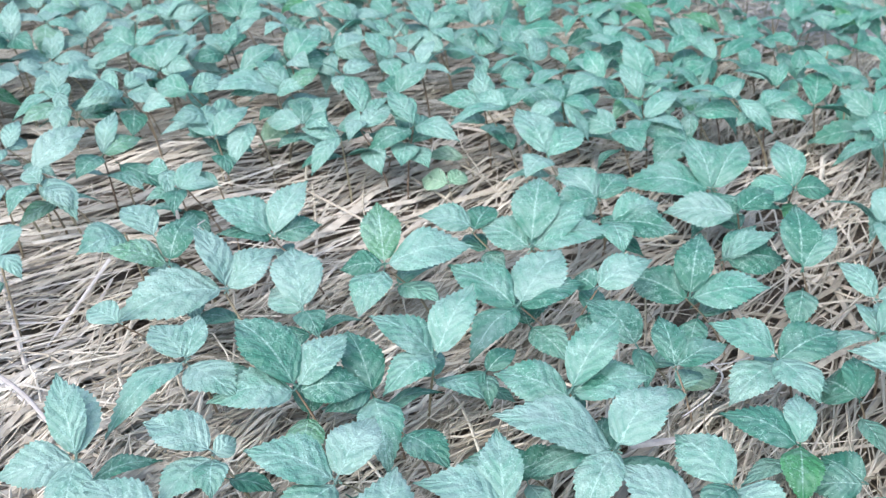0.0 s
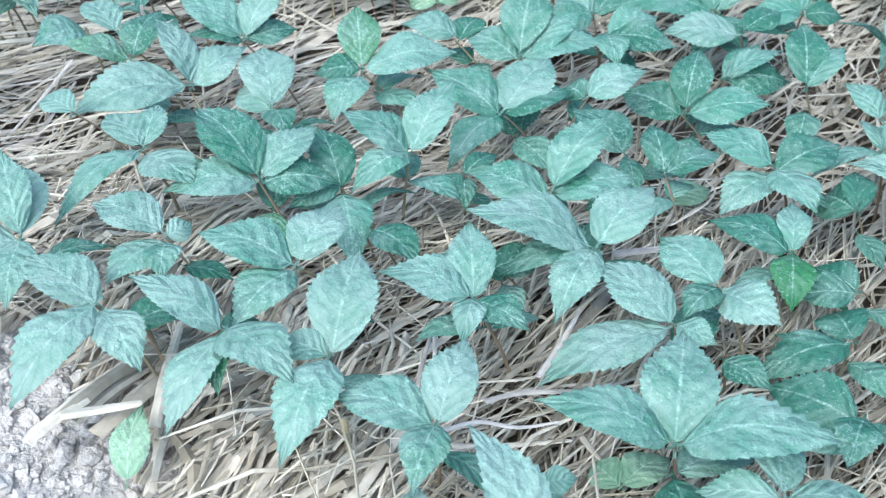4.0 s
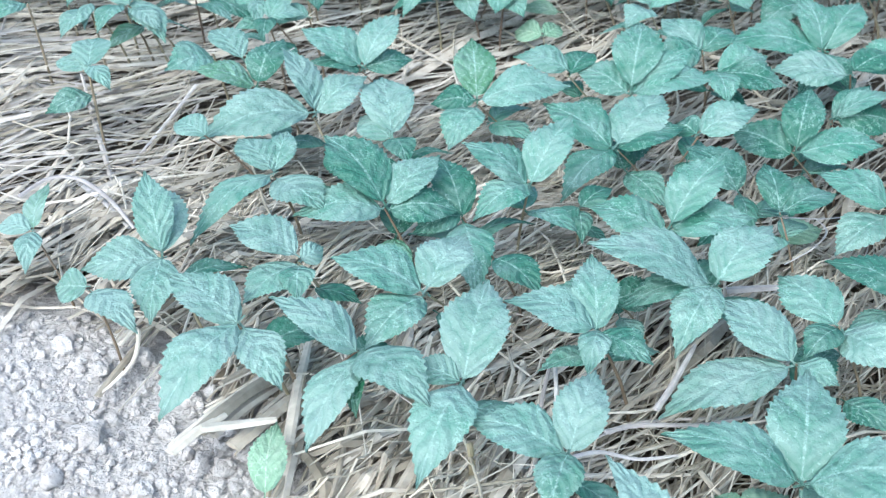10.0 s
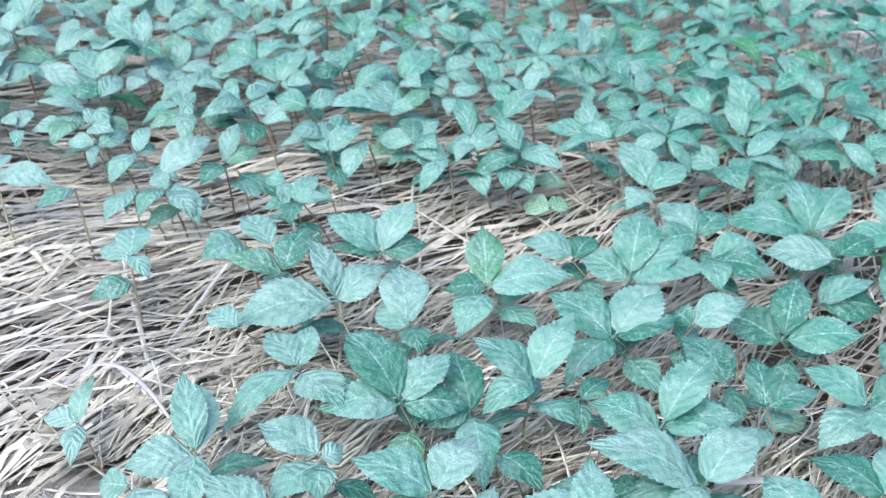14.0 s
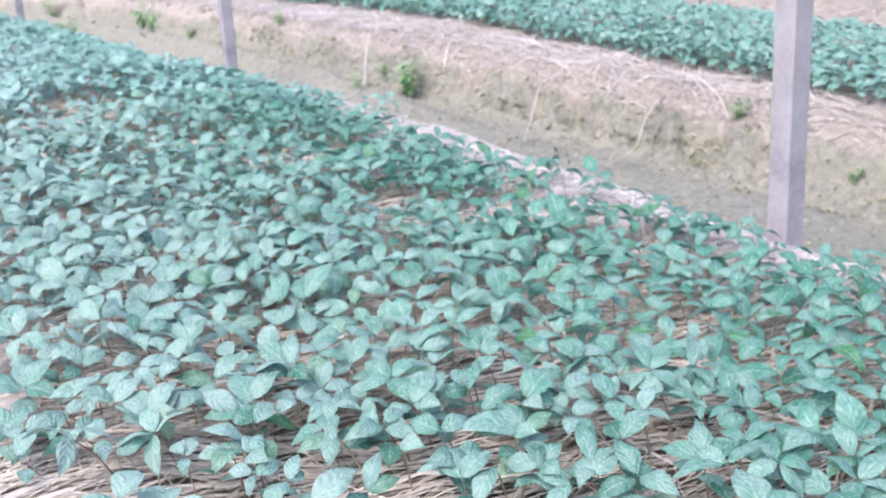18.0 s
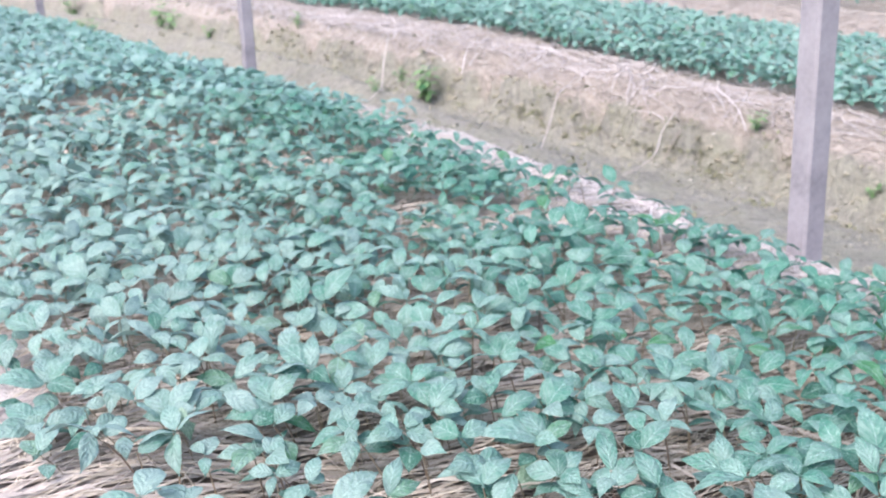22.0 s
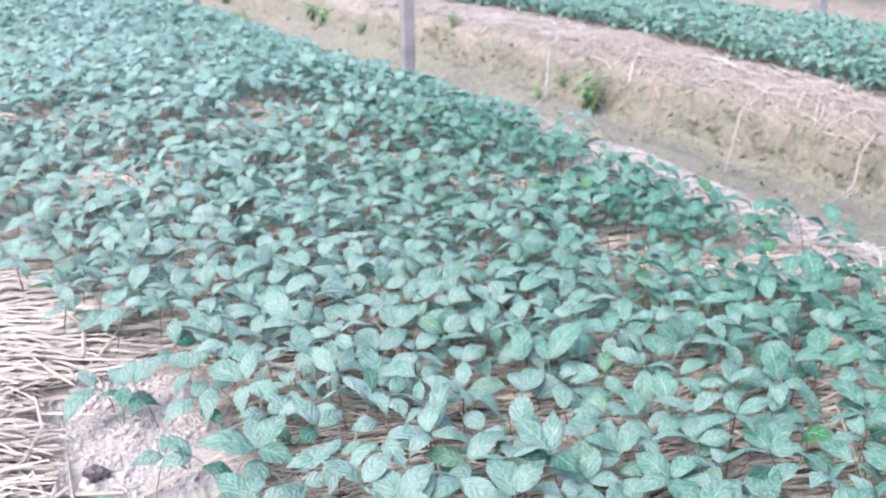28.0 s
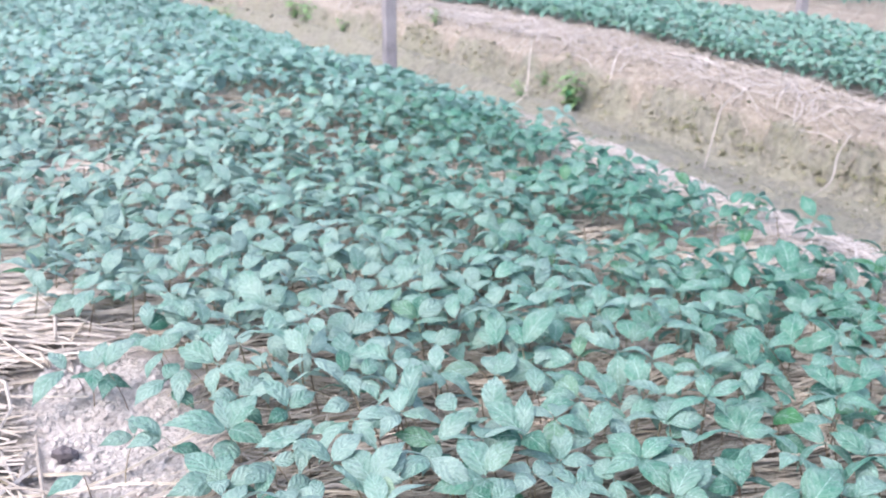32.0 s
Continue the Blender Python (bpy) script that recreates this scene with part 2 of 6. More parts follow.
def ground(x, y):
    x, y = np.asarray(x, float), np.asarray(y, float)
    xs = across(x, y)
    ragged = (0.024 * np.sin(6.3 * y) + 0.017 * np.sin(15 * y + 1) + 0.012 * np.sin(37 * y + 2 * np.sin(9 * y))) * smooth_step(xs, 1.2, 1.4) * (1 - smooth_step(xs, 1.5, 1.65))
    n = np.interp(xs + ragged, PROFILE_X, PROFILE_N)
    sag = 0.041 * np.clip(y, 0, 4.5) * smooth_step(xs, -0.75, 0.1) * (1 - smooth_step(xs, 0.35, 0.8))
    sag = sag + 0.135 * smooth_step(y, 2.6, 4.6) * (1 - smooth_step(xs, 0.3, 0.75))
    nodule = np.sin(17 * y + 3 * np.sin(11 * x)) * np.sin(29 * x + 2 * np.sin(9 * y)) + 0.6 * np.sin(43 * y + 5 * x) * np.sin(37 * x - 6 * y)
    crumble = 0.02 * nodule * smooth_step(xs, 1.05, 1.36) * (1 - smooth_step(xs, 1.44, 1.5)) + 0.018 * (np.sin(31 * y + 9 * np.sin(7 * x)) * np.sin(23 * x + 3 * y) + 0.7 * np.sin(57 * y + 2) * np.sin(47 * x)) * smooth_step(xs, 1.3, 1.4) * (1 - smooth_step(xs, 1.44, 1.5))
    return n - sag + crumble + SLOPE * np.clip(y, -30, 4.5) + 0.035 * np.clip(y - 4.5, 0, 60) + lump(x, y)


def mesh_of(name, verts, faces, mats, uvs=None, smooth=False):
    """A mesh from arrays; uvs: one pair a vertex."""
    me = bpy.data.meshes.new(name)
    me.from_pydata(verts if isinstance(verts, list) else verts.tolist(), [], faces if isinstance(faces, list) else faces.tolist())
    for m in mats if isinstance(mats, (list, tuple)) else (mats,):
        me.materials.append(m)
    if uvs is not None:
        loop_vert = np.empty(len(me.loops), np.int32)
        me.loops.foreach_get("vertex_index", loop_vert)
        me.uv_layers.new().data.foreach_set("uv", np.asarray(uvs, np.float32)[loop_vert].ravel())
    if smooth:
        me.polygons.foreach_set("use_smooth", np.ones(len(me.polygons), bool))
    return me


def part(name, data, parent, label=""):
    ob = new(name, data)
    ob.parent = parent
    return tagged(ob, label) if label else ob


# ground: one sheet, fine near the beds
gx = np.unique(np.concatenate([np.linspace(-400, -8, 14), np.linspace(-8, -2.6, 28), np.linspace(-2.6, 1.1, 150), np.linspace(1.1, 1.7, 50), np.linspace(1.7, 2.4, 30), np.linspace(2.4, 8, 110), np.linspace(8, 400, 16)]))
gy = np.unique(np.concatenate([np.linspace(-400, -6, 14), np.linspace(-6, -2.2, 18), np.linspace(-2.2, 6, 380), np.linspace(6, 16, 90), np.linspace(16, 400, 20)]))
GX, GY = np.meshgrid(gx, gy)
gv = np.stack([GX, GY, ground(GX, GY)], -1).reshape(-1, 3)
w = len(gx)
i = (np.arange(len(gy) - 1)[:, None] * w + np.arange(w - 1)[None]).ravel()
gf = np.stack([i, i + 1, i + 1 + w, i + w], -1)


def ground_material():
    """Pale crumbly soil, mossy clay in the ditches, and litter under the mulch, its colour darkened for the shade in
    the gaps.
    """
    m, n, l, b = material("field_soil", 0.95, 0.12)
    p = n.new("ShaderNodeNewGeometry").outputs["Position"]
    col = n.new("ShaderNodeAttribute")
    col.attribute_name = "zone"
    sep = n.new("ShaderNodeSeparateColor")
    l.new(col.outputs["Color"], sep.inputs[0])
    fine, mid, broad = noise_tex(n, l, 130, 6, p, 0.7), noise_tex(n, l, 28, 5, p, 0.65), noise_tex(n, l, 5, 4, p)
    pale = ramp(n, l, fine, (0.3, (0.48, 0.448, 0.438)), (0.5, (0.59, 0.563, 0.557)), (0.7, (0.69, 0.668, 0.666)))
    clay = ramp(n, l, math_node(n, l, "ADD", math_node(n, l, "MULTIPLY", mid, 0.6), math_node(n, l, "MULTIPLY", fine, 0.4)), (0.35, (0.165, 0.165, 0.144)), (0.5, (0.265, 0.261, 0.235)), (0.66, (0.37, 0.36, 0.329)))
    moss = ramp(n, l, fine, (0.3, (0.19, 0.2, 0.145)), (0.6, (0.345, 0.35, 0.275)))
    clay = mix_colour(n, l, math_node(n, l, "MULTIPLY", ramp(n, l, math_node(n, l, "ADD", math_node(n, l, "MULTIPLY", broad, 0.5), math_node(n, l, "MULTIPLY", mid, 0.5)), (0.42, (0, 0, 0)), (0.62, (1, 1, 1))), 0.75), clay, moss)
    litter = ramp(n, l, fine, (0.3, (0.06, 0.048, 0.04)), (0.65, (0.22, 0.18, 0.145)))
    chaff = ramp(n, l, math_node(n, l, "ADD", math_node(n, l, "MULTIPLY", fine, 0.5), math_node(n, l, "MULTIPLY", mid, 0.5)), (0.35, (0.2, 0.175, 0.15)), (0.5, (0.365, 0.33, 0.295)), (0.65, (0.5, 0.46, 0.42)))
    litter = mix_colour(n, l, sep.outputs["Blue"], litter, chaff)
    tone = mix_colour(n, l, sep.outputs["Red"], clay, litter)
    tone = mix_colour(n, l, sep.outputs["Green"], tone, pale)
    l.new(tone, b.inputs["Base Color"])
    bump(n, l, b, math_node(n, l, "ADD", fine, math_node(n, l, "MULTIPLY", mid, 1.5)), 0.9, 0.015)
    return m


LOW = (-1.822, 0.041, 0.085, 0.13)


def bare(x, y):
    """1 where pale soil lies open beside the mulch."""
    wob = 0.012 * np.sin(23 * y + 5 * x) + 0.008 * np.sin(61 * y)
    edge = np.interp(y, (-1.7, -1.17, -1.08, -0.99, -0.94, -0.9, -0.85), (-1.54, -1.557, -1.573, -1.592, -1.622, -1.67, -1.85))
    near = (1 - smooth_step(x - edge + wob, -0.015, 0.02)) * smooth_step(-y, 0.83, 0.88) * smooth_step(x + 9 * wob + 0.06 * np.sin(5 * y), -2.3, -2.0) * smooth_step(y + 9 * wob + 0.1 * np.sin(6 * x), -2.15, -1.8)
    patch = 1 - smooth_step(np.hypot((x + 1.835) / 0.115, (y - 0.26) / 0.29) + 10 * wob, 0.75, 1.15)
    patch2 = 1 - smooth_step(np.hypot((x - LOW[0]) / LOW[2], (y - LOW[1]) / LOW[3]) + 9 * wob, 0.75, 1.15)
    return np.clip(np.maximum(np.maximum(near, patch), patch2), 0, 1)


def mulched(x, y):
    xs = across(x, y)
    wob = 0.04 * np.sin(9 * y) + 0.03 * np.sin(21 * y + 1)
    bed = smooth_step(xs + wob, -2.75, -2.45) * (1 - smooth_step(xs + wob, -0.1, 0.08))
    bed2 = smooth_step(xs + 0.4 * wob, 1.44, 1.5) * (1 - smooth_step(xs + wob, 3.5, 3.7))
    bed3 = smooth_step(xs + wob, 4.85, 5.0)
    return np.clip(bed + bed2 + bed3, 0, 1) * (1 - bare(x, y))


me = mesh_of("ground", gv, gf, ground_material(), smooth=True)
attr = me.color_attributes.new("zone", "FLOAT_COLOR", "POINT")
zone = np.zeros((len(gv), 4), np.float32)
rim = smooth_step(across(gv[:, 0], gv[:, 1]), -0.14, -0.02) * (1 - smooth_step(across(gv[:, 0], gv[:, 1]), 0.2, 0.42))
# blue: paler chaff, which also lightens the painted gap shade past y -0.6
zone[:, 0], zone[:, 1], zone[:, 2], zone[:, 3] = mulched(gv[:, 0], gv[:, 1]), np.maximum(np.maximum(bare(gv[:, 0], gv[:, 1]), 0.85 * bare(gv[:, 0] - 0.06, gv[:, 1])), rim * (1 - 0.75 * smooth_step(gv[:, 1], 1.9, 2.6)) * (0.2 + 0.2 * np.sin(13 * gv[:, 1] + 8 * gv[:, 0]) * np.sin(29 * gv[:, 1] - 17 * gv[:, 0]))), np.maximum(smooth_step(across(gv[:, 0], gv[:, 1]), 1.4, 1.5), np.maximum(0.6, smooth_step(-gv[:, 0], 1.72, 1.85)) * smooth_step(gv[:, 1], -0.6, -0.1)), 1
attr.data.foreach_set("color", zone.ravel())
tagged(new("ground", me), "raised garden beds of pale soil with a mossy ditch between", "ground", kind="structure")

M_LIP = soil_material("crumbling_clay", (0.21, 0.21, 0.155), (0.31, 0.303, 0.24), (0.43, 0.415, 0.35), 60)

# ---- straw mulch ----
rng = np.random.default_rng(7)


def straw_strips(x, y, az, length, width, lift, rise, curl, segments=4, round_=0.35):
    """Arrays of lying stalks: tent-shaped strips that follow the ground. Returns verts, faces."""
    k = len(x)
    s = np.linspace(-0.5, 0.5, segments + 1)[None]
    a = az[:, None] + curl[:, None] * s
    px = x[:, None] + length[:, None] * s * np.cos(a)
    py = y[:, None] + length[:, None] * s * np.sin(a)
    pz = ground(px, py) + lift[:, None] + rise[:, None] * s * length[:, None] + 0.006 * np.sin(9 * s + 40 * x[:, None])
    nx, ny = -np.sin(a), np.cos(a)
    taper = 1 - 0.45 * np.clip(np.abs(s) * 2, 0, 1) ** 3
    hw = 0.5 * width[:, None] * taper
    v = np.stack([np.stack([px - nx * hw, py - ny * hw, pz], -1), np.stack([px, py, pz + hw * 2 * round_], -1), np.stack([px + nx * hw, py + ny * hw, pz], -1)], 2)
    v = v.reshape(-1, 3)
    m = segments + 1
    base = (np.arange(k) * m * 3)[:, None, None]
    seg = (np.arange(segments) * 3)[None, :, None]
    q = np.concatenate([base + seg + np.array([[0, 1, 4, 3]])[None], base + seg + np.array([[1, 2, 5, 4]])[None]], 1)
    return v, q.reshape(-1, 4)


def tufty(x, y):
    """Chance of a stalk: the mulch lies in strands with gaps between."""
    v = y - 0.22 * x + 0.02 * np.sin(13 * x)
    strand = np.sin(97 * v + 2 * np.sin(9 * x)) * np.sin(43 * v + 3 * np.sin(5 * x + 1)) + 0.4 * np.sin(160 * v + 4 * np.sin(7 * x))
    return mulched(x, y) * (0.38 + 0.62 * smooth_step(strand, -0.35, 0.25))


def straw_layer(name, count, xr, yr, az, spread, lengths, widths, lifts, mat, label, keep=None, segments=4, spill=0.5):
    x, y = rng.uniform(*xr, count), rng.uniform(*yr, count)
    x = x + bend(y)
    k = rng.random(count) < mulched(x, y) if keep is None else rng.random(count) < keep(x, y)
    x, y = x[k], y[k]
    c = len(x)
    a = az(x, y) + rng.normal(0, spread, c) + np.where(rng.random(c) < 0.16, rng.normal(0, 0.8, c), 0)
    long_ = rng.uniform(*lengths, c)
    k = np.ones(c, bool)
    for end in (-0.5, -0.25, 0.25, 0.5):
        k &= (bare(x + end * long_ * np.cos(a), y + end * long_ * np.sin(a)) < spill) | (rng.random(c) < 0.06)
    if 0.85 < xr[0] < 3:
        for end in (-0.5, -0.25, 0.25, 0.5):
            k &= (across(x + end * long_ * np.cos(a), y + end * long_ * np.sin(a)) > 1.45) | (rng.random(c) < 0.015)
    x, y, a, long_ = x[k], y[k], a[k], long_[k]
    c = len(x)
    v, f = straw_strips(x, y, a, long_, widths[0] + (widths[1] - widths[0]) * rng.random(c) ** 2, lifts[0] + (lifts[1] - lifts[0]) * rng.random(c), rng.normal(0, 0.03, c), rng.normal(0, 0.35, c), segments)
    return tagged(new(name, mesh_of(name, v, f, mat)), label, "straw", kind="stuff")


def lay(x, y):
    """The way the mulch lies: across the bed, swinging to and fro along it."""
    swing = 0.3 * np.exp(-((x + 1.6) / 0.14) ** 2 - ((y + 0.92) / 0.28) ** 2) - 0.45 * smooth_step(-x, 1.74, 1.9) * smooth_step(y, -0.1, 0.2)
    return 0.2 - 0.24 * smooth_step(y, -0.75, -0.55) + 0.1 * smooth_step(y, -0.2, 0.1) + swing + 0.1 * np.sin(11 * y + 3 * np.sin(4 * x)) + 0.08 * np.sin(17 * x + 5 * y)


STRAW_LABEL = "dry tan straw mulch lying across the seedling bed"


def edge_strip(x, y):
    """Chance of bleached straw along the rim of the bed and in the gap beside it."""
    xs = x - bend(y)
    return (1 - 0.8 * smooth_step(y, 1.9, 2.6)) * smooth_step(xs, -0.26 - 0.3 * np.exp(-((y - 0.75) / 0.3) ** 2), -0.02) * (1 - smooth_step(xs, 0.3, 0.48)) * (0.7 + 0.4 * np.sin(5 * y) * np.sin(11 * y + 1))


M_PILE = fibre_material("piled_reed", (0.33, 0.298, 0.272), (0.42, 0.387, 0.362), (0.5, 0.467, 0.442))
M_BLEACHED = fibre_material("bleached_straw", (0.36, 0.333, 0.328), (0.47, 0.443, 0.438), (0.57, 0.543, 0.543))
straw_layer("straw_mulch", 12000, (-2.2, 0.2), (-2.0, 1.6), lay, 0.17, (0.1, 0.45), (0.0016, 0.0045), (0.004, 0.04), M_STRAW, STRAW_LABEL, keep=tufty)
straw_layer("straw_mulch", 3600, (-1.62, -1.0), (-1.6, -0.8), lay, 0.3, (0.05, 0.22), (0.0012, 0.0036), (0.01, 0.042), M_STRAW, STRAW_LABEL, keep=tufty)
straw_layer("reed_mulch", 5200, (-2.2, 0.2), (-2.0, 1.6), lay, 0.12, (0.15, 0.55), (0.004, 0.011), (0.002, 0.024), M_REED, "flat pale reed stalks mulching the seedling bed", keep=tufty)
straw_layer("reed_mulch", 1300, (-2.6, -1.8), (-0.9, 3.0), lay, 0.08, (0.25, 0.6), (0.007, 0.014), (0.006, 0.035), M_PILE, "thick bleached reeds piled beside the bed")
straw_layer("reed_mulch", 1500, (-2.45, -1.84), (-0.5, 1.0), lay, 0.07, (0.15, 0.45), (0.005, 0.012), (0.008, 0.04), M_PILE, "thick bleached reeds piled beside the bed", spill=0.9)
straw_layer("reed_mulch", 1500, (-1.72, -1.42), (-1.3, -0.82), lambda x, y: 0.42 + 0 * x, 0.16, (0.07, 0.22), (0.003, 0.01), (0.006, 0.03), M_REED, "flat reed ends lying over the edge of the open soil", spill=0.97)
straw_layer("straw_mulch", 5000, (-2.6, -1.5), (-0.8, 3.5), lay, 0.22, (0.12, 0.45), (0.002, 0.006), (0.004, 0.03), M_PILE, "dry straw spread beside the seedling bed", segments=3)
straw_layer("straw_mulch", 9000, (-2.6, 0.2), (1.6, 7.0), lay, 0.25, (0.2, 0.55), (0.003, 0.007), (0.004, 0.03), M_STRAW, STRAW_LABEL, segments=3)
straw_layer("straw_mulch", 5000, (-3.0, 0.2), (7.0, 15.0), lay, 0.35, (0.3, 0.7), (0.006, 0.012), (0.004, 0.03), M_STRAW, STRAW_LABEL, segments=2)
M_SHELF = fibre_material("shelf_straw", (0.25, 0.226, 0.196), (0.34, 0.312, 0.279), (0.44, 0.409, 0.374))
straw_layer("edge_straw", 17000, (-0.56, 0.45), (-1.5, 7.0), lambda x, y: 0.4 + 0 * x, 0.8, (0.05, 0.22), (0.0025, 0.006), (0.004, 0.03), M_BLEACHED, "bleached white straw scattered along the bed edge", keep=edge_strip, segments=3)
straw_layer("straw_mulch", 6500, (1.3, 3.7), (-5.0, 12.0), lambda x, y: 1.42 + 0 * x, 0.2, (0.2, 0.6), (0.004, 0.009), (0.004, 0.02), M_SHELF, "pale straw covering the edge of the neighbouring bed", segments=3)
straw_layer("straw_mulch", 3400, (1.2, 1.95), (-1.0, 8.0), lambda x, y: 1.4 + 0 * x, 0.25, (0.12, 0.4), (0.003, 0.007), (0.006, 0.022), M_SHELF, "pale straw covering the edge of the neighbouring bed", segments=4)
straw_layer("straw_mulch", 1100, (0.9, 2.1), (-1.0, 8.0), lambda x, y: 0.75 + 0 * x, 0.4, (0.12, 0.34), (0.003, 0.007), (0.006, 0.03), M_SHELF, "straw trailing over the brow of the ditch bank", keep=lambda x, y: smooth_step(across(x, y) + 0.04 * np.sin(5 * y) + 0.03 * np.sin(13 * y), 1.43, 1.5) * (1 - smooth_step(across(x, y), 1.6, 1.75)), segments=5)
straw_layer("reed_mulch", 210, (0.9, 2.1), (-0.5, 7.0), lambda x, y: 0.8 + 0 * x, 0.35, (0.25, 0.55), (0.004, 0.009), (0.015, 0.04), M_SHELF, "long bleached reeds straggling over the ditch bank", keep=lambda x, y: smooth_step(across(x, y), 1.45, 1.52) * (1 - smooth_step(across(x, y), 1.6, 1.75)), segments=5)
straw_layer("straw_mulch", 1900, (1.2, 2.1), (-1.0, 8.0), lambda x, y: 0.95 + 0 * x, 0.5, (0.2, 0.6), (0.004, 0.009), (0.008, 0.03), M_BLEACHED, "loose bleached stalks on the straw of the neighbouring bed", segments=4)
straw_layer("straw_mulch", 6000, (4.7, 7.5), (-3.0, 14.0), lambda x, y: 0.8 + 0 * x, 0.6, (0.3, 0.7), (0.006, 0.012), (0.004, 0.03), M_SHELF, "pale straw on the far bed", segments=2)
straw_layer("straw_mulch", 1800, (-2.75, -2.0), (-2.2, -0.6), lay, 0.25, (0.2, 0.5), (0.003, 0.007), (0.004, 0.03), M_STRAW, "dry straw spread beside the seedling bed", segments=2)
straw_layer("straw_mulch", 5000, (-2.7, 0.2), (-5.0, -1.95), lay, 0.25, (0.2, 0.55), (0.003, 0.008), (0.004, 0.03), M_STRAW, STRAW_LABEL, segments=2)

# ---- posts ----


def concrete(name="weathered_concrete"):
    m, n, l, b = material(name, 0.85, 0.25)
    p = object_coords(n)
    fine, broad = noise_tex(n, l, 60, 6, p, 0.7), noise_tex(n, l, 6, 4, p)
    tone = ramp(n, l, math_node(n, l, "ADD", math_node(n, l, "MULTIPLY", fine, 0.35), math_node(n, l, "MULTIPLY", broad, 0.65)), (0.35, (0.19, 0.183, 0.205)), (0.5, (0.27, 0.26, 0.285)), (0.68, (0.34, 0.33, 0.355)))
    l.new(tone, b.inputs["Base Color"])
    bump(n, l, b, fine, 0.35, 0.004)
    return m


M_POST = concrete()


def make_post(x, y, turn, size, height, label):
    """A square cast post with worn corners, sunk 0.45 m, its faces a little uneven."""
    h, c = size / 2, 0.007
    ring = [(h, -h + c), (h, h - c), (h - c, h), (-h + c, h), (-h, h - c), (-h, -h + c), (-h + c, -h), (h - c, -h)]
    r, levels = random.Random(round(100 * x + y)), 40
    V, F = [], []
    for i in range(levels + 1):
        z = height * i / levels - 0.45
        dx, dy = 0.003 * math.sin(4 * z + x), 0.003 * math.sin(5 * z + y)
        for k, (px, py) in enumerate(ring):
            chip = 1 - (r.random() ** 6) * 0.08
            V.append((px * chip + dx, py * chip + dy, z))
            if i:
                a, b = (i - 1) * 8 + k, (i - 1) * 8 + (k + 1) % 8
                F.append((a, b, b + 8, a + 8))
    F += [tuple(range(levels * 8, levels * 8 + 8)), tuple(range(7, -1, -1))]
    ob = new("post", mesh_of("fence_post", V, F, M_POST))
    ob.matrix_world = pose(x, y, float(ground(x, y)), 0, 0, turn)
    return tagged(ob, label, "post", "posts along the bed")


POST_LABEL = "square grey weathered concrete post standing in the bed edge"
make_post(0.25, 0.23, -2, 0.071, 2.7, POST_LABEL)
make_post(0.165, 4.6, -2, 0.071, 2.7, POST_LABEL)
make_post(-0.41, 9.0, -2, 0.071, 2.7, POST_LABEL)
make_post(3.75, 5.28, -2, 0.071, 2.7, POST_LABEL)

# ---- seedlings ----


def leaf_mesh(name, mat, rows, teeth, seed, droop=0.25, fold=0.35, wide=0.52):
    """A toothed ovate blade, one long, from the origin along +x, with a short stalk behind it, its midrib sunk and its tip drooping."""
    r = random.Random(seed)
    vs, fs, uv = [], [], []
    phase, skew, full = r.uniform(0, 6), r.uniform(-0.05, 0.05), r.uniform(0.76, 0.9)
    across = (-1, -0.55, 0, 0.55, 1) if teeth else (-1, 0, 1)
    k = len(across)
    for i in range(-1, rows + 1):
        u = max(i, 0) / rows
        half = 0.5 * wide * math.sin(math.pi * min(1, (0.03 + 0.97 * u) ** full)) ** (0.95 if u < 0.42 else 1.18) if 0 < i < rows else (0.013 if i < 1 else 0.003)
        inner = teeth and 1 < i < rows
        z = 0.09 * math.sin(math.pi * u) - droop * u * u
        for v in across:
            edge = abs(v) == 1
            w_ = half * v * (1 + (teeth * (0.5 if i % 2 else -0.9) if inner and edge else 0))
            x = (u if i >= 0 else -0.12) + (0.5 / rows * (1 if i % 2 else -0.6) if inner and edge else 0) + 0.10 * abs(v) * half
            lift = fold * abs(w_) - (0.55 * fold + 0.22) * abs(w_) * abs(v) + 0.018 * math.sin(9 * u + phase + 3 * v) * abs(v) + 0.006 * math.sin(44 * u) * (0.3 < abs(v) < 0.8)
            vs.append((x, w_ + skew * u * u, z + (lift if i > 0 else 0.01 * abs(v))))
            uv.append((u, 0.5 + 0.5 * v))
    for i in range(rows + 1):
        for j in range(k - 1):
            a = i * k + j
            fs.append((a, a + k, a + k + 1, a + 1))
    return mesh_of(name, vs, fs, mat, uv, smooth=True)


DROOPS = (0.18, 0.3, 0.1, 0.38, 0.24, 0.05)
WIDTHS = (0.56, 0.6, 0.58, 0.57, 0.6, 0.56)


def blades(mat):
    return [leaf_mesh("leaf", mat, 28, 0.062, s, d, f, w_) for s, d, f, w_ in zip(range(1, 7), DROOPS, (0.55, 0.4, 0.6, 0.3, 0.7, 0.45), WIDTHS)]


LEAVES = blades(M_LEAF)
BLADES = {"m": blades(M_LEAF_HALF), "p": blades(M_LEAF_DUSTY_SHEEN), "d": blades(M_LEAF_CLEAN_SHADED), "g": blades(M_LEAF_PALE)}
MEDIUM = [leaf_mesh("leaf", M_LEAF, 14, 0.09, s, d, f, w_) for s, d, f, w_ in ((31, 0.2, 0.6, 0.52), (32, 0.36, 0.8, 0.47), (33, 0.1, 0.5, 0.54), (34, 0.28, 0.9, 0.5))]
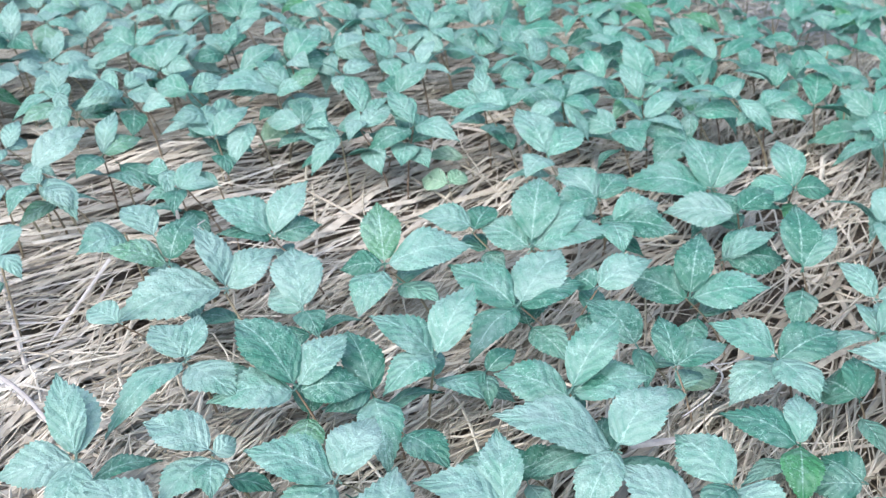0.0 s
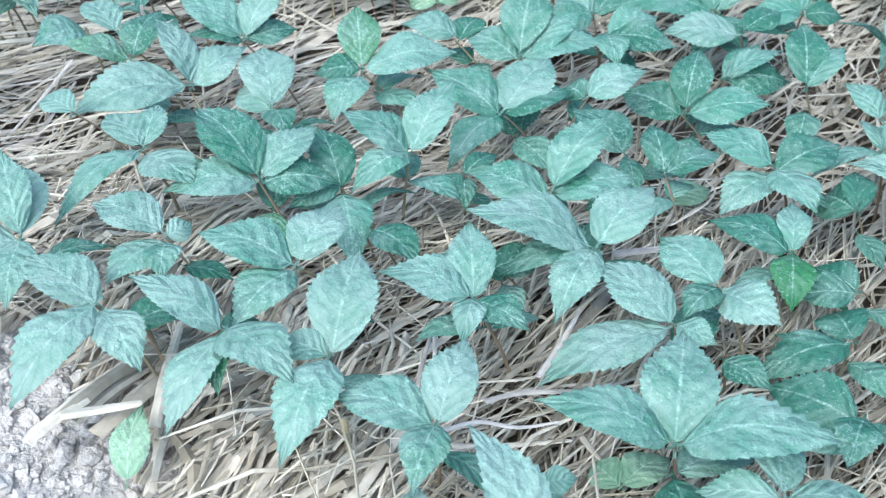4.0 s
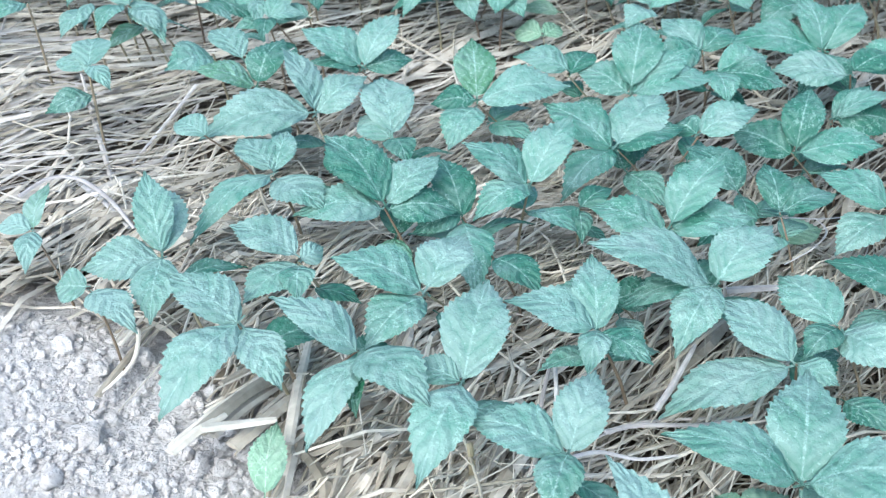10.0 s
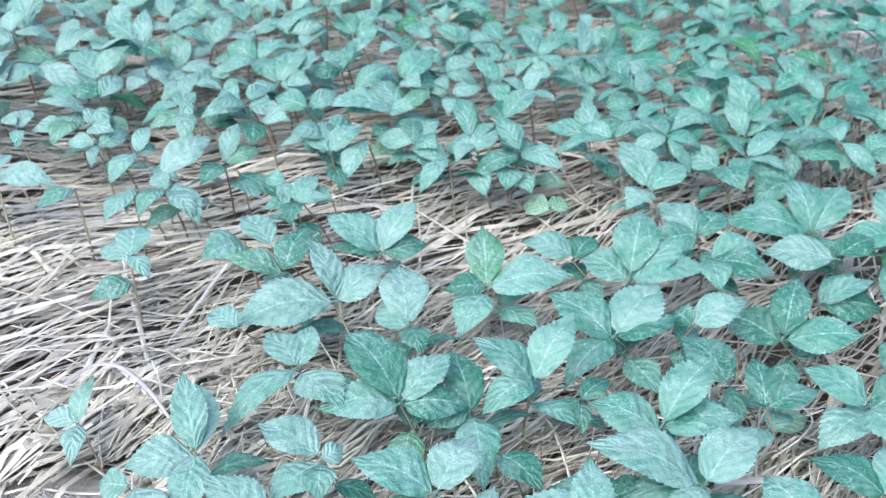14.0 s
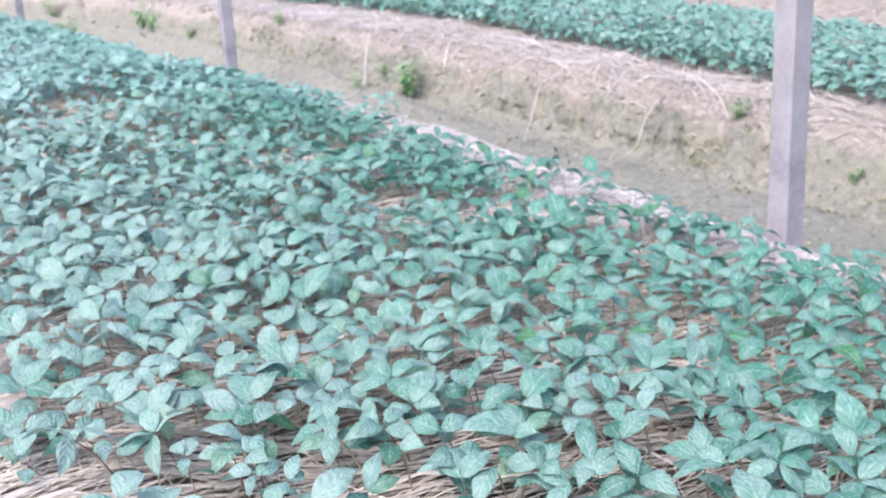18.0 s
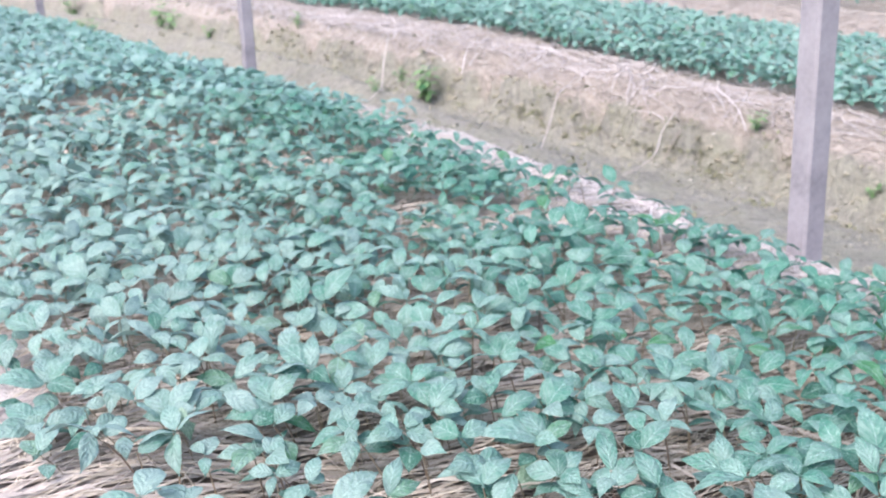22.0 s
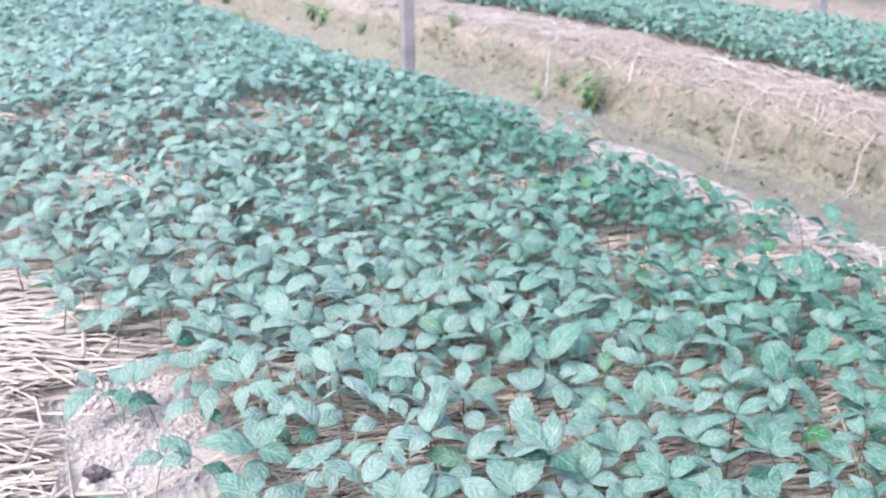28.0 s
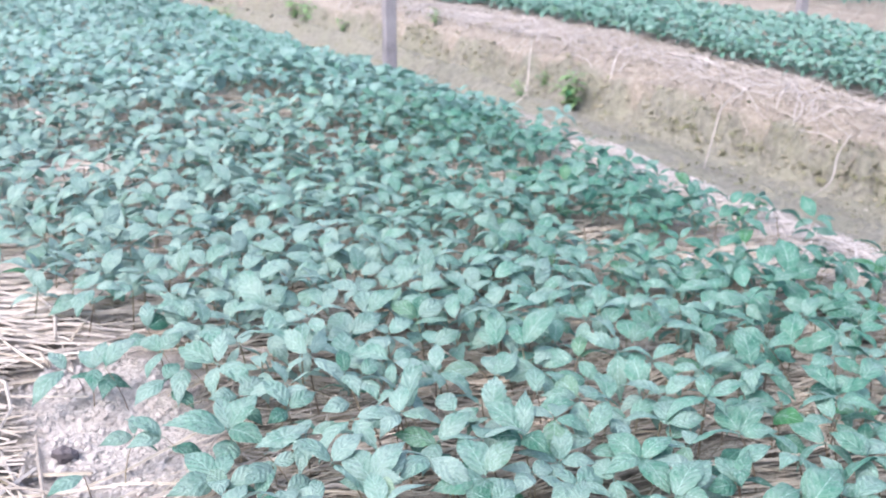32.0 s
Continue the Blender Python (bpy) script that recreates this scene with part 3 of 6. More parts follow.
SMALL = [leaf_mesh("leaf", M_LEAF, 6, 0.0, s, d, 0.5, w_) for s, d, w_ in ((21, 0.2, 0.55), (22, 0.4, 0.5), (23, 0.1, 0.56))]


def stem_mesh(height, lean, radius):
    """A thin upright stalk from the origin to (lean, 0, height), bowed a little."""
    vs, fs = [], []
    for i in range(6):
        u = i / 5
        c = (lean * u * u, 0.05 * lean * math.sin(3 * u), height * u)
        rad = radius * (1.15 - 0.45 * u)
        vs += [(c[0] + rad * math.cos(a), c[1] + rad * math.sin(a), c[2]) for a in (0, 1.257, 2.513, 3.77, 5.027)]
    for i in range(5):
        for j in range(5):
            a, b = i * 5 + j, i * 5 + (j + 1) % 5
            fs.append((a, b, b + 5, a + 5))
    return mesh_of("stem", vs, fs, M_STEM, smooth=True)


STEMS = [stem_mesh(1.0, lean, 0.0125) for lean in (0.12, 0.3, 0.5)]
SEEDLING_LABEL = "young green seedling with toothed dusty leaves in straw mulch"
PLACED = []


def rooted(x, y, z, label):
    """The root of a plant whose leaf stalks meet at (x, y, z), its stem, and the meeting point seen from the root."""
    r = random.Random(round(1000 * x) * 7919 + round(1000 * y))
    turn, which = 175 + r.gauss(0, 50), r.randrange(3)
    lean = (0.12, 0.3, 0.5)[which]
    h = max(0.03, z - float(ground(x, y)) + 0.012)
    bx, by = x - lean * h * math.cos(radians(turn)), y - lean * h * math.sin(radians(turn))
    bz = float(ground(bx, by)) - 0.012
    h = z - bz
    root = tagged(new("seedling"), label, "plant", "seedlings in the bed")
    root.matrix_world = pose(bx, by, bz)
    st = part("stem", STEMS[which], root)
    st.matrix_local = pose(0, 0, 0, 0, 0, turn)
    st.scale = (h, h, h)
    PLACED.append((x, y))
    return r, root, Vector((x - bx, y - by, h))


def put_leaf(root, hub, mesh, droop, wide, head, reach, rise, ratio, roll):
    """A leaf from the meeting point to its tip. ratio: its width over its length."""
    lf = part("leaf", mesh, root)
    size = reach / (0.06 + math.hypot(1, droop))
    lf.matrix_local = Matrix.Translation(hub) @ pose(0, 0, 0, 0, -(rise + math.degrees(math.atan(droop))), head) @ pose(0, 0, 0, roll, 0, 0) @ pose(0.06 * size, 0, 0)
    lf.scale = (size, size * ratio / wide, size)


def seedling(x, y, z, leaves, label=SEEDLING_LABEL):
    """One plant. leaves: heading, reach to the tip and rise, in degrees and metres."""
    r, root, hub = rooted(x, y, z, label)
    for head, reach, rise in leaves:
        i = r.randrange(6)
        put_leaf(root, hub, LEAVES[i], DROOPS[i], WIDTHS[i], head, reach, rise, r.uniform(0.46, 0.58), r.gauss(0, 19))
    return root


def planted(x, y, z, leaves, label=SEEDLING_LABEL):
    """One plant known leaf by leaf: heading, reach, rise, width over length, roll, and tone (p pale with dust and
    painted sky sheen, m half, d clean and darkened for shade, g young).
    """
    near = y < -0.72
    r, root, hub = rooted(x, y, z, label)
    for head, reach, rise, ratio, roll, dust in leaves:
        i = r.randrange(6)
        put_leaf(root, hub + Vector((0, 0, r.uniform(-0.004, 0.004))), BLADES[dust][i], DROOPS[i], WIDTHS[i], head, (1.04 if near else 0.92) * reach, rise, (1.1 if near else 0.84) * ratio, roll)
    if leaves[0][5] == "g" or len(leaves) < 2:
        return root
    # the lower pairs, in the gaps between the upper leaves, mostly in the shade-darkened tone
    heads = sorted(h_[0] % 360 for h_ in leaves)
    gaps = sorted(((heads[(i + 1) % len(heads)] - heads[i]) % 360, heads[i]) for i in range(len(heads)))
    size = sum(h_[1] for h_ in leaves) / len(leaves)
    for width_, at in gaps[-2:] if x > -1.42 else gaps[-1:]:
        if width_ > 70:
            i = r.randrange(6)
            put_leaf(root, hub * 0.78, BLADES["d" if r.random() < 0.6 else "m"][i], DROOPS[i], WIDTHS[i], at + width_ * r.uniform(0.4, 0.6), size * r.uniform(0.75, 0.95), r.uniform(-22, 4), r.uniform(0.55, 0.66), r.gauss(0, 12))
    return root


def leaf_set(r, size):
    """Two or three pairs of leaves round the stalk, the upper pair smaller, all turned a little to the light."""
    start = r.uniform(0, 360)
    heads = [start + 180 * k + r.uniform(-22, 22) for k in range(2)] + [start + 90 + 180 * k + r.uniform(-25, 25) for k in range(r.choice((1, 2, 2)))]
    return [(h, size * r.uniform(0.85, 1.2) * (1 if k < 2 else 0.82), r.uniform(-32, 14) + 18 * math.cos(radians(h - 70))) for k, h in enumerate(heads)]


# plants set leaf by leaf
planted(-1.354, -0.873, 0.151, ((81, 0.074, 30, 0.46, 20, "p"), (6, 0.065, 12, 0.64, 12, "p"), (165, 0.102, -6, 0.64, -12, "p"),))
planted(-1.376, -0.803, 0.160, ((141, 0.062, 15, 0.62, -4, "m"), (41, 0.068, 14, 0.57, 0, "d"),))
planted(-1.370, -0.764, 0.170, ((94, 0.058, 11, 0.62, 0, "m"),))
planted(-1.390, -0.740, 0.175, ((206, 0.060, 6, 0.66, -32, "m"),))
planted(-1.442, -0.965, 0.162, ((94, 0.054, 6, 0.62, 0, "p"), (47, 0.051, 12, 0.49, 0, "p"), (278, 0.060, -4, 0.67, 4, "p"), (187, 0.085, -22, 0.47, 8, "m"),))
planted(-1.386, -1.042, 0.150, ((12, 0.064, 16, 0.61, 0, "p"), (326, 0.058, -7, 0.68, 20, "d"), (157, 0.070, -2, 0.69, -8, "m"), (93, 0.085, 18, 0.56, 0, "d"),))
planted(-1.313, -0.937, 0.141, ((62, 0.086, 11, 0.54, 0, "p"), (257, 0.046, -4, 0.65, 0, "d"), (100, 0.052, -3, 0.68, -20, "p"),))
planted(-1.265, -0.809, 0.151, ((113, 0.074, 19, 0.67, -4, "m"), (21, 0.073, 25, 0.56, 0, "p"), (344, 0.051, -1, 0.65, 20, "d"), (143, 0.056, 5, 0.60, -4, "d"),))
planted(-1.206, -0.919, 0.141, ((58, 0.079, 21, 0.49, 0, "m"), (326, 0.086, 5, 0.66, 12, "m"), (144, 0.043, -8, 0.68, -28, "d"), (209, 0.067, -12, 0.60, 0, "m"),))
planted(-1.091, -0.919, 0.139, ((125, 0.058, 5, 0.68, -16, "m"), (24, 0.050, 4, 0.66, 0, "d"),))
planted(-1.271, -1.078, 0.147, ((112, 0.068, 16, 0.65, 0, "m"), (22, 0.077, 24, 0.50, 0, "p"), (187, 0.059, -12, 0.65, 0, "m"),))
planted(-1.140, -1.040, 0.122, ((108, 0.079, 16, 0.64, -8, "m"), (14, 0.082, 14, 0.65, 0, "p"), (186, 0.074, -21, 0.55, 0, "m"), (336, 0.067, 10, 0.69, 4, "d"),))
planted(-1.061, -0.975, 0.131, ((106, 0.066, 6, 0.66, -20, "m"), (39, 0.092, 20, 0.53, 0, "m"), (320, 0.081, 9, 0.62, 8, "m"), (354, 0.080, 24, 0.64, 0, "m"),))
planted(-1.070, -1.074, 0.128, ((341, 0.064, 10, 0.66, 12, "p"), (79, 0.039, -13, 0.68, -32, "d"),))
planted(-1.209, -1.176, 0.133, ((11, 0.079, 22, 0.51, 0, "m"), (326, 0.066, 7, 0.69, 4, "m"), (116, 0.065, 5, 0.65, -12, "m"), (345, 0.062, 3, 0.66, 12, "d"),))
planted(-1.096, -1.150, 0.111, ((82, 0.072, 10, 0.67, 0, "d"), (234, 0.047, -19, 0.47, -16, "d"),))
planted(-0.980, -1.117, 0.102, ((35, 0.083, 19, 0.48, 0, "d"), (100, 0.070, 1, 0.67, -20, "d"), (316, 0.075, 8, 0.66, 12, "m"),))
planted(-0.791, -0.996, 0.116, ((130, 0.102, 0, 0.62, -12, "m"), (13, 0.087, 20, 0.58, 0, "m"), (66, 0.082, 26, 0.52, 0, "m"), (247, 0.057, -17, 0.60, 0, "d"),))
planted(-0.821, -1.054, 0.116, ((128, 0.078, -2, 0.65, -20, "p"), (352, 0.055, 7, 0.68, 8, "d"),))
planted(-0.864, -1.166, 0.108, ((42, 0.084, 20, 0.47, 0, "d"), (8, 0.068, 16, 0.54, 0, "m"),))
planted(-0.707, -1.050, 0.109, ((156, 0.066, -13, 0.65, -16, "m"), (316, 0.046, -12, 0.68, 40, "d"), (52, 0.077, 20, 0.51, 0, "m"),))
planted(-0.896, -1.094, 0.101, ((334, 0.061, 20, 0.55, 0, "m"), (4, 0.061, 20, 0.47, 0, "d"), (319, 0.068, -11, 0.66, 36, "d"),))
planted(-1.024, -1.247, 0.118, ((109, 0.065, 5, 0.65, -12, "m"), (343, 0.068, 6, 0.68, 8, "d"), (181, 0.066, -12, 0.59, 0, "p"), (249, 0.058, -7, 0.69, 0, "p"),))
planted(-1.095, -1.320, 0.104, ((110, 0.066, 2, 0.65, -4, "d"), (37, 0.055, 10, 0.46, 0, "p"), (215, 0.062, -8, 0.51, 0, "d"),))
planted(-1.187, -1.323, 0.120, ((78, 0.064, 3, 0.66, -8, "m"), (264, 0.054, 3, 0.67, 24, "p"), (185, 0.042, -7, 0.62, 0, "d"),))
planted(-1.228, -1.243, 0.126, ((8, 0.075, 11, 0.61, 0, "p"), (125, 0.095, 11, 0.60, 0, "p"), (202, 0.073, -15, 0.48, 0, "p"), (150, 0.071, -13, 0.48, 0, "d"),))
planted(-1.239, -1.329, 0.116, ((89, 0.071, 11, 0.62, 0, "p"), (156, 0.097, -16, 0.48, 4, "p"), (276, 0.031, -1, 0.69, 24, "m"),))
planted(-1.323, -1.403, 0.111, ((41, 0.090, 10, 0.53, 0, "m"), (123, 0.084, 4, 0.52, 0, "m"), (313, 0.094, 10, 0.55, 0, "m"),))
planted(-1.129, -1.400, 0.090, ((156, 0.075, -18, 0.54, 0, "d"), (49, 0.053, -19, 0.67, -20, "d"),))
planted(-1.192, -1.449, 0.088, ((108, 0.066, -12, 0.69, -24, "d"), (200, 0.051, 1, 0.54, 0, "d"),))
planted(-1.223, -1.359, 0.098, ((270, 0.038, -7, 0.67, 16, "d"),))
planted(-1.341, -1.240, 0.134, ((53, 0.068, 16, 0.46, 0, "p"), (121, 0.066, 6, 0.67, 0, "m"), (222, 0.045, -7, 0.49, 0, "m"), (280, 0.043, -8, 0.69, 8, "d"),))
planted(-1.291, -1.200, 0.116, ((338, 0.044, -8, 0.67, 24, "d"), (123, 0.046, -4, 0.67, -8, "d"),))
planted(-1.229, -1.094, 0.119, ((184, 0.034, -11, 0.60, 0, "d"), (232, 0.039, -12, 0.49, 0, "d"), (4, 0.040, 3, 0.64, 0, "d"),))
planted(-1.437, -1.321, 0.136, ((33, 0.066, 11, 0.50, 0, "p"), (119, 0.062, 3, 0.65, 0, "m"), (216, 0.051, -4, 0.54, 0, "m"),))
planted(-1.455, -1.240, 0.144, ((40, 0.083, 16, 0.52, 0, "p"), (217, 0.079, -12, 0.50, 0, "m"), (119, 0.037, -3, 0.66, -12, "m"),))
planted(-1.496, -1.186, 0.153, ((118, 0.071, 16, 0.50, 0, "p"), (274, 0.067, -3, 0.63, 0, "p"), (209, 0.072, -19, 0.46, 12, "p"), (226, 0.045, -17, 0.48, 32, "d"),))
planted(-1.423, -1.152, 0.149, ((123, 0.070, 11, 0.66, 0, "m"), (28, 0.063, 7, 0.62, 0, "p"), (194, 0.061, -8, 0.66, 0, "m"),))
planted(-1.331, -1.069, 0.135, ((69, 0.072, 14, 0.49, 0, "d"), (244, 0.078, -17, 0.48, 0, "m"), (169, 0.042, -9, 0.66, -16, "d"),))
planted(-1.341, -1.122, 0.131, ((276, 0.050, -10, 0.68, 0, "d"),))
planted(-1.480, -1.076, 0.156, ((116, 0.060, 7, 0.65, -4, "p"), (5, 0.024, -10, 0.75, 40, "m"), (237, 0.043, -1, 0.57, 0, "m"), (190, 0.051, -8, 0.68, 0, "p"),))
planted(-1.547, -1.120, 0.158, ((109, 0.067, 11, 0.57, 0, "p"), (203, 0.082, -16, 0.51, 0, "p"), (266, 0.061, -10, 0.50, 0, "p"),))
planted(-1.558, -1.014, 0.159, ((65, 0.074, 12, 0.50, 0, "p"), (160, 0.055, -2, 0.68, -20, "p"), (237, 0.063, -11, 0.50, 0, "m"), (73, 0.068, 32, 0.40, 0, "m"),))
planted(-1.615, -1.024, 0.157, ((280, 0.054, -9, 0.53, 0, "p"), (125, 0.032, -19, 0.75, -40, "p"),))
planted(-1.460, -0.880, 0.169, ((110, 0.041, -1, 0.67, -16, "p"),))
planted(-1.508, -0.733, 0.189, ((59, 0.056, 4, 0.61, 0, "p"), (278, 0.042, -15, 0.50, 0, "m"), (96, 0.053, -6, 0.67, -16, "p"),))
planted(-1.418, -0.604, 0.189, ((279, 0.059, -14, 0.63, 0, "p"), (100, 0.051, -3, 0.66, -24, "p"),))
planted(-1.453, -0.586, 0.193, ((239, 0.050, -15, 0.48, 0, "p"),))
planted(-1.291, -0.638, 0.174, ((242, 0.059, -15, 0.49, 0, "m"), (107, 0.043, -12, 0.69, -40, "m"),))
planted(-1.066, -1.178, 0.069, ((344, 0.045, -2, 0.66, 20, "g"),), "pale yellow-green young sprout rising from the straw")
planted(-1.102, -1.198, 0.121, ((57, 0.061, 10, 0.51, 0, "d"), (341, 0.052, 7, 0.67, 0, "d"),))
planted(-1.000, -1.315, 0.099, ((69, 0.059, -25, 0.70, -40, "d"), (36, 0.055, 5, 0.48, 0, "d"),))
planted(-1.080, -1.371, 0.091, ((137, 0.045, -8, 0.66, -20, "d"), (81, 0.044, -10, 0.69, -24, "d"),))
planted(-1.411, -1.380, 0.121, ((121, 0.032, -4, 0.69, -12, "m"), (321, 0.021, -5, 0.75, 36, "m"),))
planted(-1.330, -1.373, 0.055, ((82, 0.031, -12, 0.75, -28, "g"), (1, 0.044, -5, 0.67, 0, "g"),), "pale yellow-green young sprout rising from the straw")
planted(-0.935, -0.950, 0.136, ((171, 0.060, 0, 0.67, -28, "m"), (11, 0.057, 7, 0.68, 4, "d"), (88, 0.064, 13, 0.66, -8, "p"),))
planted(-0.973, -1.003, 0.139, ((343, 0.061, 2, 0.68, 24, "m"), (233, 0.059, -6, 0.56, 0, "m"), (306, 0.068, -7, 0.64, 20, "d"),))
planted(-0.979, -0.744, 0.093, ((105, 0.044, -11, 0.68, -40, "g"), (16, 0.038, -3, 0.67, 24, "g"),), "pale yellow-green young sprout rising from the straw")
planted(-1.582, -1.208, 0.092, ((54, 0.055, 11, 0.46, -8, "g"),), "pale yellow-green young sprout rising from the straw")
planted(-1.298, -0.352, 0.192, ((56, 0.065, 13, 0.54, 0, "p"), (178, 0.073, -20, 0.66, 0, "m"), (253, 0.070, -30, 0.40, 0, "p"),))
planted(-1.427, -0.353, 0.200, ((197, 0.071, -14, 0.66, -16, "m"), (277, 0.064, 0, 0.69, 12, "p"), (157, 0.072, 13, 0.69, -8, "p"),))
planted(-1.448, -0.447, 0.194, ((136, 0.045, -8, 0.67, -40, "p"), (240, 0.047, -18, 0.45, 8, "p"), (15, 0.054, -4, 0.67, 36, "m"),))
planted(-1.409, -0.475, 0.184, ((214, 0.068, -17, 0.66, 0, "m"), (51, 0.060, 14, 0.56, 0, "m"), (30, 0.045, -13, 0.70, 40, "m"),))
planted(-1.413, -0.560, 0.189, ((10, 0.093, 13, 0.66, 20, "p"),))
planted(-1.408, -0.584, 0.187, ((269, 0.088, -16, 0.56, 0, "p"),))
planted(-1.425, -0.600, 0.189, ((218, 0.060, -11, 0.68, 0, "m"),))
planted(-1.512, -0.577, 0.204, ((195, 0.052, -8, 0.68, -16, "m"),))
planted(-1.457, -0.595, 0.192, ((217, 0.060, -10, 0.67, -4, "p"),))
planted(-1.331, -0.556, 0.178, ((218, 0.063, -2, 0.67, -16, "d"), (2, 0.060, 0, 0.69, 28, "m"), (46, 0.075, 25, 0.49, 0, "m"),))
planted(-1.313, -0.551, 0.164, ((297, 0.073, -21, 0.64, 8, "d"),))
planted(-1.304, -0.686, 0.172, ((237, 0.059, -5, 0.58, 0, "d"), (29, 0.062, 10, 0.67, 4, "m"), (334, 0.044, -2, 0.65, 20, "m"),))
planted(-1.230, -0.402, 0.188, ((179, 0.074, -9, 0.67, -24, "m"), (29, 0.054, 0, 0.67, 24, "p"), (297, 0.067, -15, 0.66, 16, "p"),))
planted(-1.209, -0.549, 0.182, ((169, 0.047, -10, 0.62, -12, "p"), (7, 0.047, -8, 0.67, 40, "m"),))
planted(-1.203, -0.585, 0.171, ((92, 0.075, 6, 0.68, -8, "m"), (19, 0.073, 13, 0.69, 8, "p"),))
planted(-1.149, -0.580, 0.173, ((217, 0.086, -23, 0.53, 0, "m"),))
planted(-1.262, -0.699, 0.166, ((110, 0.051, -3, 0.67, -28, "m"),))
planted(-1.061, -0.519, 0.175, ((97, 0.076, 18, 0.67, -4, "m"), (150, 0.116, 6, 0.67, -8, "m"), (3, 0.062, 13, 0.66, 16, "m"),))
planted(-1.093, -0.603, 0.164, ((108, 0.067, -7, 0.66, -36, "p"), (57, 0.069, 10, 0.52, 0, "d"),))
planted(-1.074, -0.655, 0.156, ((200, 0.075, -25, 0.54, 0, "m"), (118, 0.061, 4, 0.67, -24, "m"),))
planted(-1.026, -0.638, 0.165, ((74, 0.078, 25, 0.50, 0, "m"), (5, 0.050, 17, 0.63, 0, "p"), (211, 0.060, -8, 0.66, 0, "p"),))
planted(-0.985, -0.687, 0.152, ((83, 0.077, 23, 0.57, 0, "m"), (277, 0.079, -5, 0.67, 20, "p"), (168, 0.078, -19, 0.68, -12, "d"),))
planted(-0.911, -0.696, 0.091, ((136, 0.059, 0, 0.69, -16, "g"),), "pale yellow-green young sprout rising from the straw")
planted(-0.873, -0.697, 0.148, ((124, 0.056, 4, 0.67, -20, "m"), (60, 0.083, 29, 0.45, 0, "m"), (4, 0.066, 10, 0.65, 16, "m"),))
planted(-0.913, -0.848, 0.146, ((72, 0.083, 20, 0.57, 0, "m"), (200, 0.058, -1, 0.67, -8, "p"), (3, 0.066, 10, 0.69, 8, "m"),))
planted(-0.781, -0.839, 0.139, ((99, 0.061, 4, 0.67, -24, "p"), (247, 0.064, -6, 0.66, 4, "m"),))
planted(-0.704, -0.893, 0.119, ((115, 0.073, 8, 0.69, -16, "m"), (182, 0.072, -9, 0.68, -8, "d"), (237, 0.077, -5, 0.63, 0, "m"),))
planted(-1.875, 0.299, 0.222, ((218, 0.087, -29, 0.65, -4, "p"), (115, 0.060, 17, 0.62, 0, "p"),))
planted(-1.831, 0.267, 0.228, ((106, 0.068, 13, 0.64, 0, "m"), (261, 0.066, -16, 0.57, 0, "m"), (65, 0.069, 22, 0.58, 0, "p"),))
planted(-1.815, 0.254, 0.233, ((26, 0.079, 23, 0.65, 16, "p"), (59, 0.057, 20, 0.57, 0, "m"),))
planted(-1.734, 0.173, 0.233, ((211, 0.071, -20, 0.67, -12, "p"), (55, 0.057, 7, 0.69, 16, "m"),))
planted(-1.701, 0.191, 0.242, ((250, 0.085, -28, 0.53, 0, "p"), (46, 0.053, -6, 0.74, 40, "p"),))
planted(-1.675, -0.028, 0.227, ((168, 0.100, 7, 0.66, -20, "m"), (37, 0.081, 23, 0.68, 4, "p"), (301, 0.075, -9, 0.68, 24, "d"), (91, 0.074, 21, 0.54, 0, "p"),))
planted(-1.645, 0.050, 0.240, ((193, 0.050, 5, 0.75, -40, "p"), (34, 0.063, 7, 0.68, 28, "p"),))
planted(-1.711, -0.128, 0.206, ((115, 0.078, 11, 0.67, -8, "m"), (58, 0.062, 12, 0.67, 0, "p"), (204, 0.077, -2, 0.68, -40, "p"), (268, 0.064, 8, 0.67, 0, "p"),))
planted(-1.638, -0.134, 0.216, ((219, 0.065, -2, 0.68, -32, "p"), (236, 0.066, -22, 0.54, 0, "m"), (10, 0.045, 0, 0.67, 36, "p"),))
planted(-1.638, -0.204, 0.213, ((29, 0.064, -15, 0.75, 40, "p"), (262, 0.062, 4, 0.66, 0, "p"),))
planted(-1.639, -0.107, 0.220, ((13, 0.076, 18, 0.65, 12, "p"),))
planted(-1.586, -0.012, 0.235, ((219, 0.050, -5, 0.69, -36, "d"), (113, 0.073, 22, 0.64, 0, "m"), (18, 0.058, 6, 0.67, 32, "p"),))
planted(-1.761, 0.009, 0.215, ((193, 0.057, -7, 0.69, -28, "p"), (145, 0.067, 19, 0.65, -4, "p"),))
planted(-1.796, 0.048, 0.206, ((193, 0.054, -6, 0.68, -32, "p"), (85, 0.048, 18, 0.42, 0, "p"),))
planted(-1.870, -0.028, 0.192, ((200, 0.059, -12, 0.66, -12, "m"),))
planted(-1.534, -0.236, 0.220, ((102, 0.086, 6, 0.68, -16, "p"), (28, 0.083, 21, 0.68, 4, "p"), (304, 0.054, 12, 0.75, 40, "p"), (151, 0.048, -7, 0.75, -40, "m"), (285, 0.062, 4, 0.68, 36, "g"),))
planted(-1.482, 0.049, 0.254, ((273, 0.065, -17, 0.63, 0, "m"), (79, 0.063, 18, 0.52, 0, "d"),))
planted(-1.432, -0.066, 0.231, ((178, 0.078, -7, 0.68, -32, "p"),))
planted(-1.495, -0.023, 0.233, ((198, 0.054, -2, 0.70, -40, "p"),))
planted(-1.459, 0.037, 0.249, ((274, 0.065, -14, 0.67, 0, "p"), (33, 0.056, 4, 0.67, 32, "m"),))
